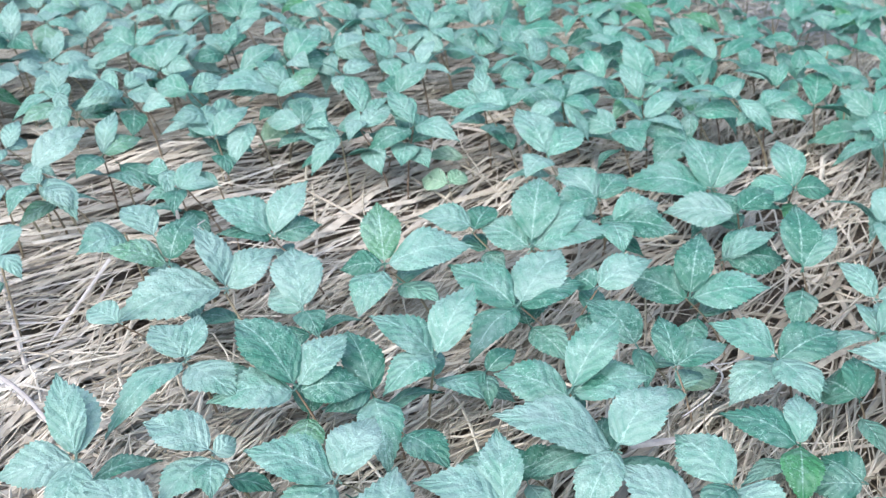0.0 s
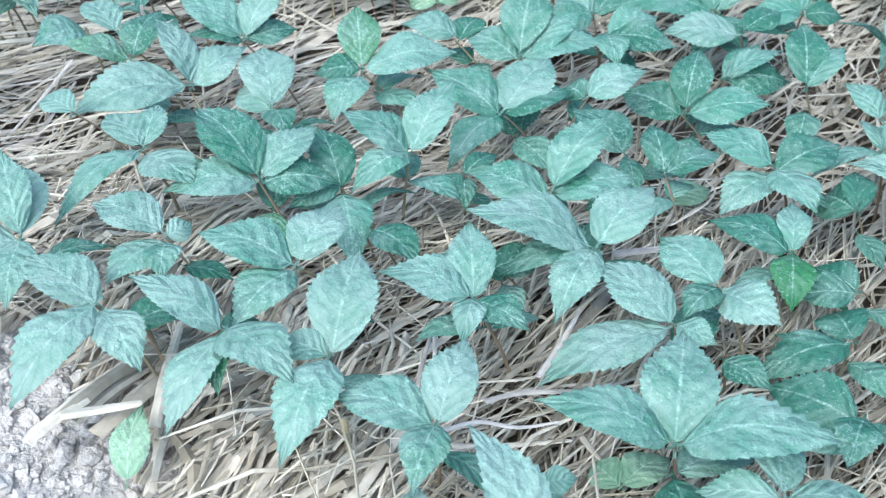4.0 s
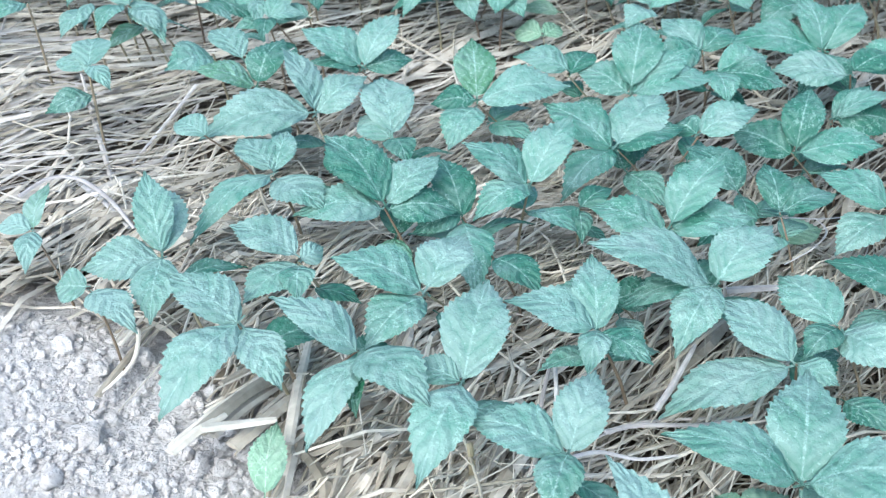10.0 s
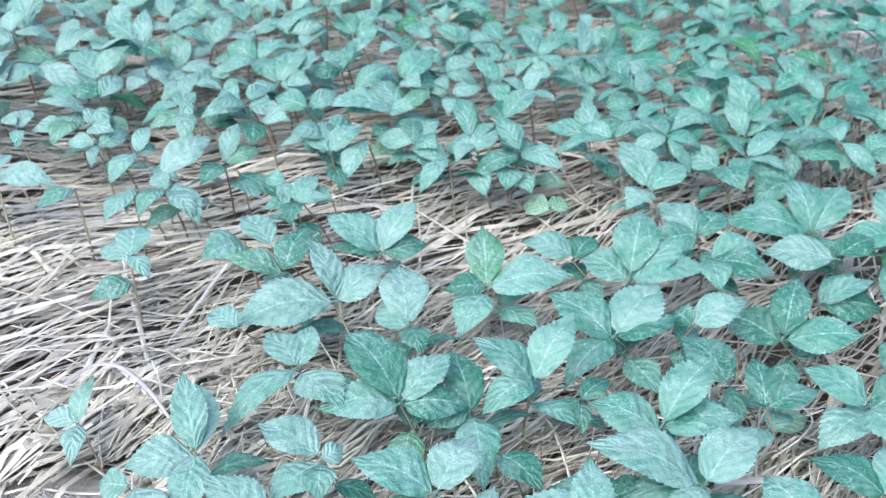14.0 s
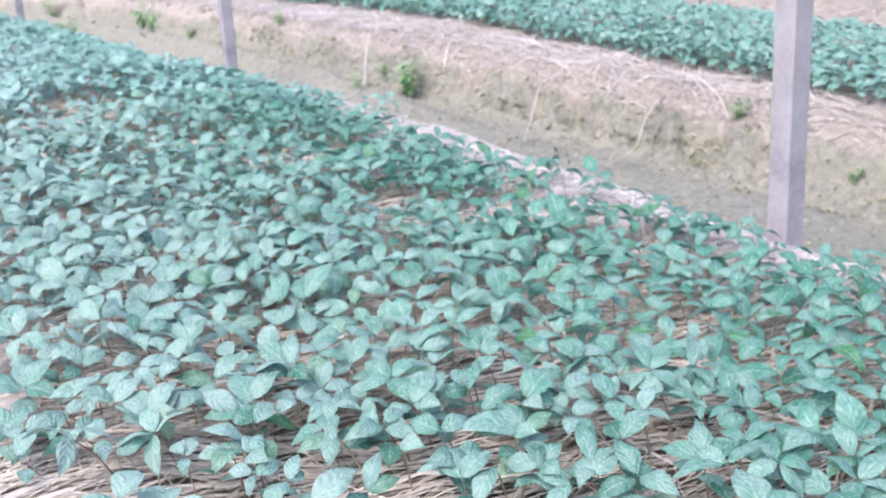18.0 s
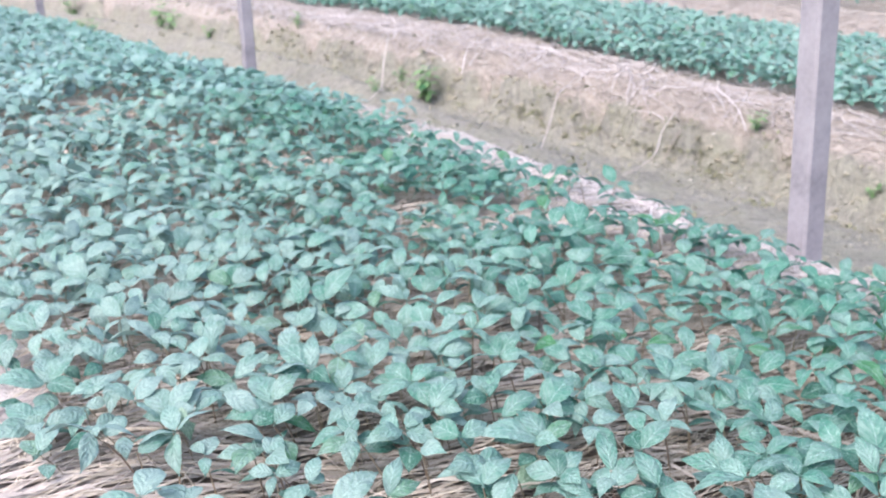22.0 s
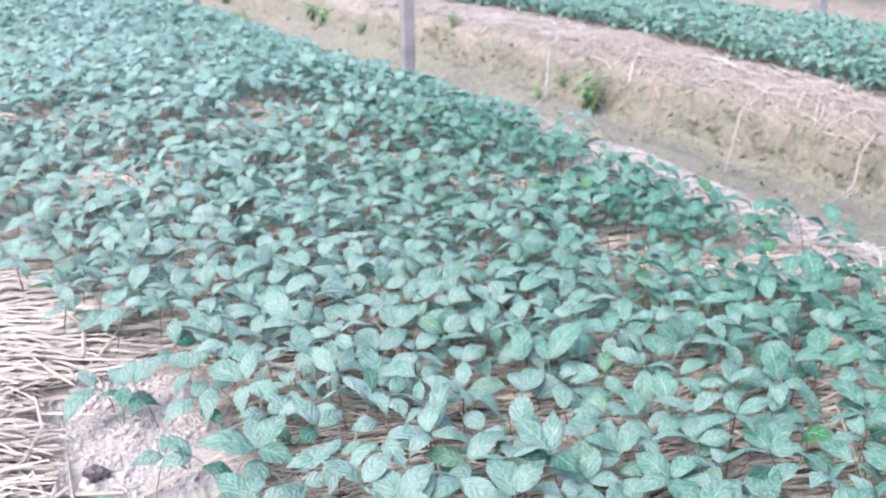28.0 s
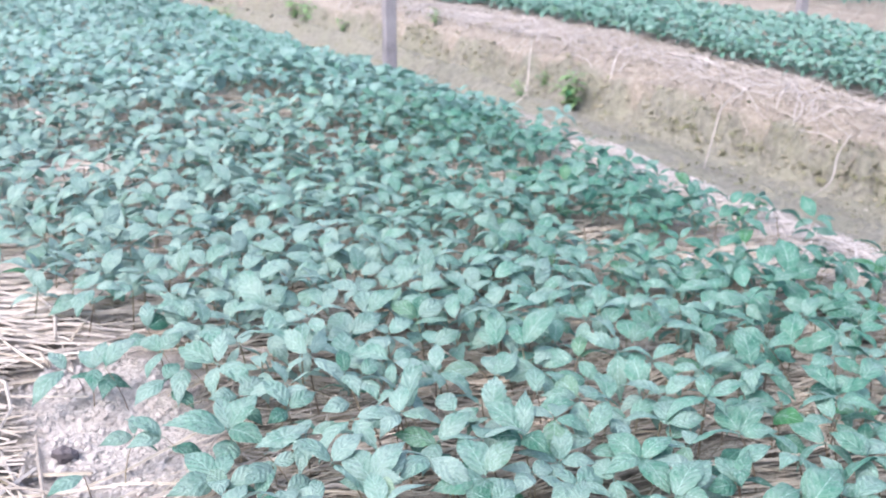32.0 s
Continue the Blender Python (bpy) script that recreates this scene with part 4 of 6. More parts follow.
planted(-1.420, -0.068, 0.230, ((83, 0.067, 16, 0.59, 0, "p"), (69, 0.094, 38, 0.40, 0, "p"),))
planted(-1.409, -0.152, 0.216, ((145, 0.073, 7, 0.66, -24, "m"), (227, 0.072, -18, 0.61, 0, "p"), (13, 0.079, 19, 0.67, 12, "p"),))
planted(-1.353, -0.079, 0.219, ((94, 0.065, 3, 0.68, -24, "p"), (295, 0.049, -5, 0.69, 32, "p"),))
planted(-1.379, -0.249, 0.206, ((95, 0.090, 16, 0.69, -4, "m"), (25, 0.078, 19, 0.68, 4, "p"), (178, 0.084, -6, 0.68, -32, "m"), (266, 0.066, -1, 0.68, 16, "m"), (240, 0.068, -8, 0.65, 0, "d"),))
planted(-1.287, -0.169, 0.209, ((116, 0.089, 19, 0.67, -16, "m"), (60, 0.089, 33, 0.47, 0, "p"), (271, 0.073, -3, 0.68, 28, "d"), (204, 0.068, 11, 0.74, -40, "d"),))
planted(-1.232, 0.046, 0.208, ((80, 0.068, 9, 0.68, 0, "p"), (26, 0.071, 19, 0.68, 8, "p"),))
planted(-1.242, 0.078, 0.212, ((170, 0.080, -11, 0.69, -24, "p"),))
planted(-1.202, -0.044, 0.212, ((68, 0.073, 16, 0.59, 0, "m"),))
planted(-1.079, 0.015, 0.189, ((170, 0.087, -14, 0.67, -32, "d"),))
planted(-1.230, -0.100, 0.214, ((339, 0.066, 3, 0.67, 28, "m"),))
planted(-1.185, -0.190, 0.200, ((40, 0.080, 23, 0.57, 0, "m"), (105, 0.056, 5, 0.69, -24, "m"), (172, 0.072, -15, 0.66, -12, "p"),))
planted(-1.148, -0.261, 0.193, ((109, 0.082, 5, 0.67, -36, "m"), (12, 0.069, 15, 0.69, 8, "m"), (267, 0.084, -15, 0.68, 8, "m"), (188, 0.071, -14, 0.68, -12, "m"),))
planted(-1.166, -0.367, 0.189, ((30, 0.089, 16, 0.66, 0, "m"), (347, 0.060, -16, 0.75, 40, "m"), (188, 0.058, -6, 0.68, -20, "m"),))
planted(-0.972, -0.246, 0.195, ((86, 0.079, 8, 0.68, -24, "m"), (330, 0.061, 0, 0.68, 36, "m"), (30, 0.087, 19, 0.64, 0, "m"),))
planted(-1.041, -0.331, 0.195, ((2, 0.069, 17, 0.65, 8, "m"), (238, 0.061, -3, 0.64, 0, "m"),))
planted(-1.056, -0.189, 0.197, ((340, 0.062, 0, 0.68, 40, "m"), (67, 0.079, 8, 0.68, 0, "m"),))
planted(-0.998, -0.409, 0.183, ((4, 0.087, 11, 0.69, 16, "m"), (328, 0.056, -5, 0.74, 40, "m"), (183, 0.064, 8, 0.71, -40, "m"),))
planted(-0.854, -0.176, 0.171, ((264, 0.077, 8, 0.72, 40, "d"),))
planted(-0.895, -0.230, 0.164, ((281, 0.065, -5, 0.70, 40, "d"),))
planted(-0.712, -0.088, 0.160, ((322, 0.076, 1, 0.66, 28, "d"),))
planted(-1.914, 0.778, 0.264, ((58, 0.076, 18, 0.68, 12, "p"), (275, 0.071, -23, 0.53, 0, "p"),))
planted(-1.821, 0.587, 0.253, ((198, 0.082, -19, 0.68, -24, "m"), (246, 0.068, -30, 0.49, 0, "m"),))
planted(-1.736, 0.366, 0.250, ((83, 0.073, 25, 0.51, 0, "p"), (37, 0.066, -7, 0.75, 40, "d"),))
planted(-1.780, 0.631, 0.268, ((192, 0.068, -8, 0.69, -40, "p"), (52, 0.084, 28, 0.66, 4, "p"),))
planted(-1.508, 0.735, 0.278, ((142, 0.081, 11, 0.68, -40, "p"), (60, 0.088, 32, 0.58, 0, "p"), (10, 0.069, 17, 0.68, 28, "p"), (322, 0.057, -8, 0.71, 40, "m"),))
planted(-1.563, 0.570, 0.266, ((186, 0.079, -17, 0.65, -24, "p"), (239, 0.082, -34, 0.51, 0, "p"), (57, 0.067, 16, 0.69, 4, "m"),))
planted(-1.509, 0.350, 0.265, ((125, 0.064, 1, 0.71, -40, "p"), (45, 0.071, 3, 0.68, 40, "p"), (81, 0.068, 23, 0.53, 0, "m"),))
planted(-1.645, 0.589, 0.275, ((176, 0.081, -2, 0.64, -24, "p"), (60, 0.093, 38, 0.45, -4, "p"),))
planted(-1.417, 0.232, 0.241, ((98, 0.088, 8, 0.70, -28, "p"), (17, 0.082, 11, 0.67, 36, "p"), (223, 0.081, -1, 0.68, -36, "p"),))
planted(-1.363, 0.309, 0.249, ((88, 0.084, 18, 0.65, 0, "p"), (13, 0.081, 24, 0.69, 16, "p"),))
planted(-1.282, 0.268, 0.241, ((137, 0.076, 11, 0.66, -36, "m"), (8, 0.074, 6, 0.69, 40, "p"), (51, 0.080, 25, 0.58, 0, "d"),))
planted(-1.436, 0.321, 0.261, ((47, 0.063, 20, 0.67, 0, "p"), (101, 0.066, 20, 0.65, 0, "p"),))
planted(-1.232, 0.463, 0.250, ((116, 0.077, -5, 0.75, -40, "p"), (80, 0.071, 25, 0.55, 0, "m"),))
planted(-1.201, 0.433, 0.244, ((279, 0.068, 6, 0.74, 40, "m"), (70, 0.115, 38, 0.40, 0, "p"),))
planted(-1.290, 0.168, 0.227, ((84, 0.056, 7, 0.68, -4, "p"), (13, 0.066, 11, 0.68, 28, "p"),))
planted(-1.143, 0.128, 0.217, ((12, 0.107, 33, 0.68, 8, "p"), (85, 0.072, 15, 0.67, -4, "m"),))
planted(-1.181, 0.150, 0.215, ((90, 0.080, 9, 0.69, -16, "m"), (69, 0.094, 30, 0.55, 0, "m"),))
planted(-0.933, 0.115, 0.201, ((71, 0.084, 12, 0.68, 0, "m"), (24, 0.073, 12, 0.67, 20, "m"),))
planted(-0.953, 0.181, 0.213, ((24, 0.079, 22, 0.66, 8, "m"),))
planted(-0.838, 0.211, 0.217, ((349, 0.066, 8, 0.68, 36, "m"),))
planted(-0.572, 0.186, 0.178, ((115, 0.089, 16, 0.68, -32, "m"), (179, 0.065, -15, 0.67, -32, "d"),))
planted(-0.700, 0.036, 0.195, ((130, 0.074, 5, 0.69, -36, "m"), (263, 0.078, 13, 0.75, 40, "m"),))
planted(-0.490, 0.074, 0.176, ((193, 0.091, -18, 0.68, -12, "m"),))
planted(-0.424, 0.222, 0.165, ((317, 0.112, 1, 0.69, 28, "d"),))
planted(-0.376, 0.370, 0.186, ((187, 0.086, -8, 0.75, -40, "m"), (70, 0.114, 38, 0.69, 0, "m"), (354, 0.088, 7, 0.75, 40, "m"),))
planted(-1.720, -0.227, 0.202, ((47, 0.065, 18, 0.66, 4, "p"), (108, 0.056, 7, 0.66, 0, "p"),))
planted(-1.702, -0.153, 0.205, ((14, 0.064, 8, 0.68, 28, "p"), (116, 0.055, 7, 0.67, -12, "p"),))
planted(-1.606, -0.250, 0.215, ((134, 0.048, -12, 0.75, -40, "p"), (261, 0.062, -12, 0.57, 0, "p"), (83, 0.050, 8, 0.56, 0, "p"),))
planted(-1.600, -0.311, 0.212, ((6, 0.060, 5, 0.68, 28, "m"),))
planted(-1.533, -0.238, 0.220, ((102, 0.082, 8, 0.69, -8, "p"), (24, 0.073, 18, 0.68, 16, "p"), (301, 0.049, 7, 0.75, 40, "p"),))
planted(-1.500, -0.171, 0.175, ((262, 0.069, -3, 0.63, 0, "g"),))
planted(-1.517, -0.356, 0.203, ((55, 0.055, 7, 0.67, 8, "p"), (101, 0.043, -2, 0.68, -20, "p"), (256, 0.050, -13, 0.54, 0, "m"),))
planted(-1.453, -0.367, 0.197, ((168, 0.054, -3, 0.68, -32, "p"), (232, 0.070, -7, 0.69, -8, "m"), (40, 0.043, -5, 0.70, 40, "p"),))
planted(-1.441, -0.397, 0.198, ((278, 0.064, 7, 0.68, 32, "p"), (52, 0.059, -5, 0.70, 28, "p"),))
planted(-1.402, -0.321, 0.205, ((33, 0.063, 7, 0.69, 24, "m"), (110, 0.056, -1, 0.68, -28, "d"),))
planted(-1.303, -0.380, 0.187, ((82, 0.068, 5, 0.69, 0, "m"), (180, 0.066, -11, 0.66, -20, "p"), (238, 0.071, -20, 0.56, 0, "p"),))
planted(-1.241, -0.404, 0.189, ((104, 0.064, -8, 0.71, -40, "m"), (221, 0.068, 8, 0.69, -36, "m"),))
planted(-1.212, -0.372, 0.183, ((274, 0.053, -4, 0.69, 20, "p"),))
planted(-1.237, -0.469, 0.187, ((278, 0.058, 5, 0.69, 40, "p"),))
planted(-1.152, -0.361, 0.191, ((22, 0.082, 19, 0.67, 12, "p"), (287, 0.054, 1, 0.70, 40, "m"),))
planted(-1.063, -0.363, 0.187, ((39, 0.069, 29, 0.46, 0, "m"), (87, 0.064, 12, 0.67, -8, "m"), (186, 0.057, 2, 0.75, -40, "d"),))
planted(-1.174, -0.472, 0.189, ((110, 0.069, -3, 0.69, -40, "m"), (7, 0.060, 2, 0.67, 36, "m"),))
planted(-1.082, -0.430, 0.184, ((358, 0.078, 17, 0.67, 16, "m"),))
planted(-1.072, -0.508, 0.175, ((85, 0.069, 6, 0.68, -16, "m"), (281, 0.053, 10, 0.75, 40, "m"), (154, 0.068, -4, 0.68, -20, "m"),))
planted(-1.001, -0.432, 0.177, ((22, 0.091, 16, 0.67, 16, "m"), (257, 0.067, 5, 0.68, 28, "p"), (359, 0.079, -11, 0.75, 40, "d"),))
planted(-1.081, -0.595, 0.166, ((19, 0.059, 10, 0.68, 8, "m"), (72, 0.065, 6, 0.69, 0, "m"), (262, 0.059, 5, 0.69, 32, "m"),))
planted(-1.187, -0.543, 0.183, ((210, 0.070, 10, 0.68, -40, "m"), (10, 0.070, -22, 0.75, 40, "m"),))
planted(-1.110, -0.520, 0.117, ((20, 0.085, -2, 0.70, 40, "g"),))
planted(-1.045, -0.657, 0.160, ((12, 0.070, 11, 0.67, 12, "p"), (78, 0.068, -11, 0.70, -36, "m"),))
planted(-0.869, -0.686, 0.148, ((54, 0.081, 12, 0.62, 0, "m"), (139, 0.068, -2, 0.69, -32, "m"), (350, 0.063, 7, 0.66, 24, "m"),))
planted(-0.983, -0.682, 0.153, ((77, 0.077, 8, 0.68, -12, "m"), (14, 0.055, -19, 0.75, 40, "m"),))
planted(-0.939, -0.590, 0.158, ((9, 0.081, 17, 0.66, 12, "m"), (75, 0.064, -4, 0.68, -28, "d"),))
planted(-0.774, -0.612, 0.145, ((340, 0.058, -5, 0.73, 40, "m"),))
planted(-0.777, -0.740, 0.127, ((88, 0.083, 9, 0.67, -24, "d"), (199, 0.069, 10, 0.68, -28, "m"), (2, 0.075, 13, 0.69, 4, "d"),))
planted(-0.730, -0.514, 0.142, ((108, 0.076, -7, 0.75, -40, "m"), (16, 0.075, 6, 0.68, 20, "m"), (238, 0.066, -17, 0.57, 0, "m"),))
planted(-0.610, -0.735, 0.122, ((61, 0.093, 33, 0.49, 0, "m"), (20, 0.066, 3, 0.67, 4, "m"),))
planted(-0.635, -0.598, 0.120, ((310, 0.103, -2, 0.68, 16, "d"),))
planted(-0.554, -0.434, 0.131, ((8, 0.086, 16, 0.69, 12, "m"), (187, 0.077, 1, 0.69, -36, "m"),))
planted(-0.519, -0.492, 0.107, ((341, 0.071, 7, 0.68, 28, "d"),))

# plants set one by one
seedling(-1.622, -0.916, 0.152, ((58, 0.053, 12), (242, 0.044, -15), (120, 0.044, -14),))
seedling(-0.713, -0.395, 0.145, ((120, 0.067, 3), (328, 0.056, -18), (50, 0.068, 14),))
seedling(-0.378, -0.752, 0.089, ((85, 0.069, -1), (332, 0.070, -13), (45, 0.074, 17),))
seedling(-0.416, -0.888, 0.083, ((174, 0.072, 0), (317, 0.073, -21), (30, 0.080, 18),))
seedling(-0.459, -0.651, 0.115, ((89, 0.070, -3), (356, 0.075, 5),))
seedling(-0.670, -0.337, 0.151, ((84, 0.073, 6), (342, 0.075, -6), (239, 0.072, -20),))
seedling(-0.932, -0.151, 0.189, ((110, 0.067, 6), (331, 0.062, -12), (239, 0.064, -18),))
seedling(-1.724, 0.272, 0.242, ((234, 0.064, -23), (46, 0.067, 14), (117, 0.064, 3),))
seedling(-1.627, 0.294, 0.238, ((109, 0.057, 15), (31, 0.052, 5), (235, 0.050, -19),))
seedling(-1.928, 0.993, 0.263, ((153, 0.074, -11), (55, 0.074, -6),))
seedling(-1.593, 1.033, 0.296, ((206, 0.071, -10), (43, 0.076, 8),))
seedling(-1.743, 0.866, 0.276, ((222, 0.072, -15), (55, 0.073, -6), (71, 0.091, 38),))

r_ = random.Random(3)


def scatter(xr, yr, gap, tries):
    """Loose spots at least gap apart, clear of the plants already placed."""
    cells, out = {}, []
    for px, py in PLACED:
        cells.setdefault((int(px // gap), int(py // gap)), []).append((px, py))
    for _ in range(tries):
        x, y = r_.uniform(*xr), r_.uniform(*yr)
        i, j = int(x // gap), int(y // gap)
        if all((x - a) ** 2 + (y - b) ** 2 > gap * gap for di in (-1, 0, 1) for dj in (-1, 0, 1) for a, b in cells.get((i + di, j + dj), ())):
            cells.setdefault((i, j), []).append((x, y))
            out.append((x, y))
    return out


PLOT = ((-1.49, -0.21), (-1.09, -0.33), (-1.2, -0.66), (-0.42, -0.95), (-1.25, -1.50), (-1.70, -1.21), (-1.63, -0.71))
# bare spots in the canopy: centre and half widths
FORE = ((-2.0, -0.1), (-1.3, -0.25), (-0.3, -0.5), (-0.1, 0.35), (-0.7, 1.05), (-2.1, 1.3))
GAPS = ((-1.53, -0.67, 0.20, 0.13), (-1.15, -0.54, 0.16, 0.05), (-1.00, -0.65, 0.10, 0.05), (-1.23, -0.52, 0.13, 0.06), (-1.07, -0.59, 0.15, 0.06), (-0.91, -0.63, 0.12, 0.05), (-0.58, 0.85, 0.16, 0.06), (-0.20, 0.55, 0.14, 0.07), (-1.36, -0.06, 0.06, 0.04), (-1.60, -0.24, 0.08, 0.05), (-0.69, -0.31, 0.09, 0.05), (-0.41, -0.16, 0.10, 0.04), (-0.31, 0.66, 0.2, 0.15), (-0.06, 0.66, 0.1, 0.1), (-1.64, 0.07, 0.05, 0.04), (-0.93, 0.06, 0.05, 0.03), (-1.31, 2.13, 0.18, 0.10), (-1.09, 3.92, 0.25, 0.20), (-1.79, 3.46, 0.35, 0.10), (-0.97, 1.70, 0.10, 0.04), (-1.50, 0.03, 0.06, 0.04))
ROW_GAPS = ((-1.35, -0.71, 0.09, 0.06), (-1.28, -0.72, 0.10, 0.06), (-1.18, -0.73, 0.10, 0.07), (-1.10, -0.76, 0.10, 0.06), (-1.01, -0.80, 0.06, 0.05), (-1.55, -0.66, 0.10, 0.06), (-1.53, -0.84, 0.12, 0.08), (-0.64, 0.66, 0.13, 0.05), (-0.21, 0.24, 0.10, 0.08), (-0.58, -0.32, 0.10, 0.04), (-0.76, -0.31, 0.08, 0.03), (-0.45, -0.38, 0.08, 0.04), (-0.42, 0.70, 0.14, 0.07), (-0.30, 0.56, 0.10, 0.07), (-1.34, 3.18, 0.25, 0.15), (-1.43, 1.69, 0.14, 0.06), (-1.83, 2.33, 0.20, 0.08), (-0.88, 1.76, 0.15, 0.06))


def within(plot, x, y):
    """Whether a spot lies in the polygon."""
    odd = False
    for (ax, ay), (bx, by) in zip(plot, plot[1:] + plot[:1]):
        if (ay > y) != (by > y) and x < ax + (y - ay) * (bx - ax) / (by - ay):
            odd = not odd
    return odd


def open_spot(x, y):
    """Whether a chance seedling may stand here: outside the plot planted by hand, the bare gaps and the open soil."""
    inside = within(PLOT, x, y) or within(FORE, x, y) and min(math.hypot(x - a, y - b) for a, b in PLACED) < 0.056
    gap = any(((x - gx_) / rx) ** 2 + ((y - gy_) / ry) ** 2 < 1 for gx_, gy_, rx, ry in GAPS + ROW_GAPS)
    thin = r_.random() < (0.72 + 0.4 * math.sin(4.3 * y + 1) * math.sin(9 * y) + 0.35 * float(smooth_step(y, 1.8, 3.0))) * float(smooth_step(x, -0.3, 0.02)) * float(smooth_step(y, 0.05, 0.6)) * (1 - 0.8 * float(smooth_step(y, 1.6, 2.4)))
    rim = float(np.interp(y, (-0.6, -0.2, 0.0, 0.15, 0.3, 0.45, 0.8, 1.3, 2.0, 2.6), (0.16, 0.03, -0.04, -0.07, 0.0, 0.1, 0.03, -0.07, -0.16, -0.13))) + 0.02 + 0.08 * math.sin(8.5 * y) * math.sin(3 * y + 1)
    thin = thin or y > -0.6 and x > rim + r_.gauss(0, 0.075) or y > 1.0 and (math.sin(6.3 * y + 1.4 * math.sin(2.2 * x)) * math.sin(3.1 * x + 1.7 * y + 1) > 0.74)
    return not inside and not gap and not thin and not (x > 0.13 and y < 1.8) and float(bare(x, y)) < 0.4


spots = [p for p in scatter((-2.25, 0.3), (-4.8, 14.0), 0.056, 300000) if open_spot(*p) and p[0] + r_.gauss(0, 0.05) > -1.64 - 0.52 * min(1, max(0, (p[1] + 0.1) / 1.7))]
spots.sort(key=lambda p: math.hypot(p[0] + 1.3, p[1] + 0.9))
for x, y in spots[:105]:
    seedling(x, y, float(ground(x, y)) + r_.gauss(0.105, 0.015), leaf_set(r_, LEAF_SIZE * 0.96))
spots = spots[105:]


def leafy_stuff(name, places, height, size, label, meshes=SMALL, mat=None):
    """Many far seedlings in one mesh: stalks and small blades."""
    data = []
    for me in meshes:
        v = np.array([tuple(a.co) for a in me.vertices])
        f = np.array([tuple(p.vertices) for p in me.polygons])
        u = np.array([(0.0, 0.0)] * len(v))
        for lp in me.loops:
            u[lp.vertex_index] = tuple(me.uv_layers[0].data[lp.index].uv)
        data.append((v, f, u))
    V, F, U, n = [], [], [], 0
    for x, y in places:
        z = float(ground(x, y)) + height * r_.uniform(0.75, 1.25)
        for head, length, pitch in leaf_set(r_, size):
            v, f, u = data[r_.randrange(len(data))]
            m = pose(x, y, z, 0, -pitch - 13, head) @ pose(0.1 * length, 0, 0, r_.gauss(0, 20), 0, 0) @ Matrix.Scale(0.9 * length, 4) @ Matrix.Diagonal((1, r_.uniform(0.85, 1.15), 1, 1))
            V.append(v @ np.array(m.to_3x3()).T + np.array(m.translation))
            F.append(f + n)
            U.append(u)
            n += len(v)
    return tagged(new(name, mesh_of(name, np.concatenate(V), np.concatenate(F), mat or M_LEAF, np.concatenate(U), smooth=True)), label, "plants", kind="stuff")


def stalk_stuff(name, places, height, label):
    """The thin stalks under a joined canopy."""
    V, F, n = [], [], 0
    for x, y in places:
        z, dx, dy = float(ground(x, y)), r_.uniform(-0.025, 0.025), r_.uniform(-0.025, 0.025)
        for k, (u, rad) in enumerate(((0, 0.0017), (1, 0.0011))):
            V += [(x + dx * (u - 1) + rad * math.cos(a), y + dy * (u - 1) + rad * math.sin(a), z - 0.01 + (height + 0.01) * u) for a in (0, 2.1, 4.2)]
        F += [(n + j, n + (j + 1) % 3, n + 3 + (j + 1) % 3, n + 3 + j) for j in range(3)]
        n += 6
    tagged(new(name, mesh_of(name, V, F, M_STEM)), label, "plants", kind="stuff")


rows_label = "dense green seedlings growing along the mulched bed"
bed = [(x + float(bend(y)), y) for x, y in spots]
leafy_stuff("seedling_rows", [p for p in bed if p[1] < 2.2], 0.098, LEAF_SIZE * 0.98, rows_label, MEDIUM)
# rows from y 2.2 on wear the leaf with haze in its colour
leafy_stuff("seedling_rows", [p for p in bed if p[1] >= 2.2], 0.095, LEAF_SIZE * 1.02, rows_label, mat=M_LEAF_FAR_HAZE)
low = [p for p in bed if 0.2 < p[1] < 3.0 and r_.random() < 0.5]
leafy_stuff("seedling_rows", low, 0.058, LEAF_SIZE * 0.8, "lower leaves under the seedlings of the bed", MEDIUM)
stalk_stuff("seedling_stalks", [p for p in bed if p[1] < 4], 0.09, "thin reddish stalks under the seedlings")
bed2 = [(x + float(bend(y)) - 0.075 * min(2.6, max(-2.5, y - 2.4)), y) for x, y in scatter((1.95, 3.5), (-4.8, 15.0), 0.054, 220000)]
leafy_stuff("seedling_rows", bed2, 0.12, LEAF_SIZE * 0.98, "dense green seedlings covering the neighbouring bed", mat=M_LEAF_DEEP)
leafy_stuff("seedling_rows", [p for p in bed2 if float(across(*p)) < 2.25], 0.075, LEAF_SIZE * 1.0, "lower leaves along the front of the neighbouring bed", mat=M_LEAF_DEEP)
bed3 = [(x + float(bend(y)), y) for x, y in scatter((5.4, 7.4), (-3.0, 15.0), 0.1, 60000)]
leafy_stuff("seedling_rows", bed3, 0.13, LEAF_SIZE * 1.2, "green seedlings on the far bed")

# ---- loose stalks ----


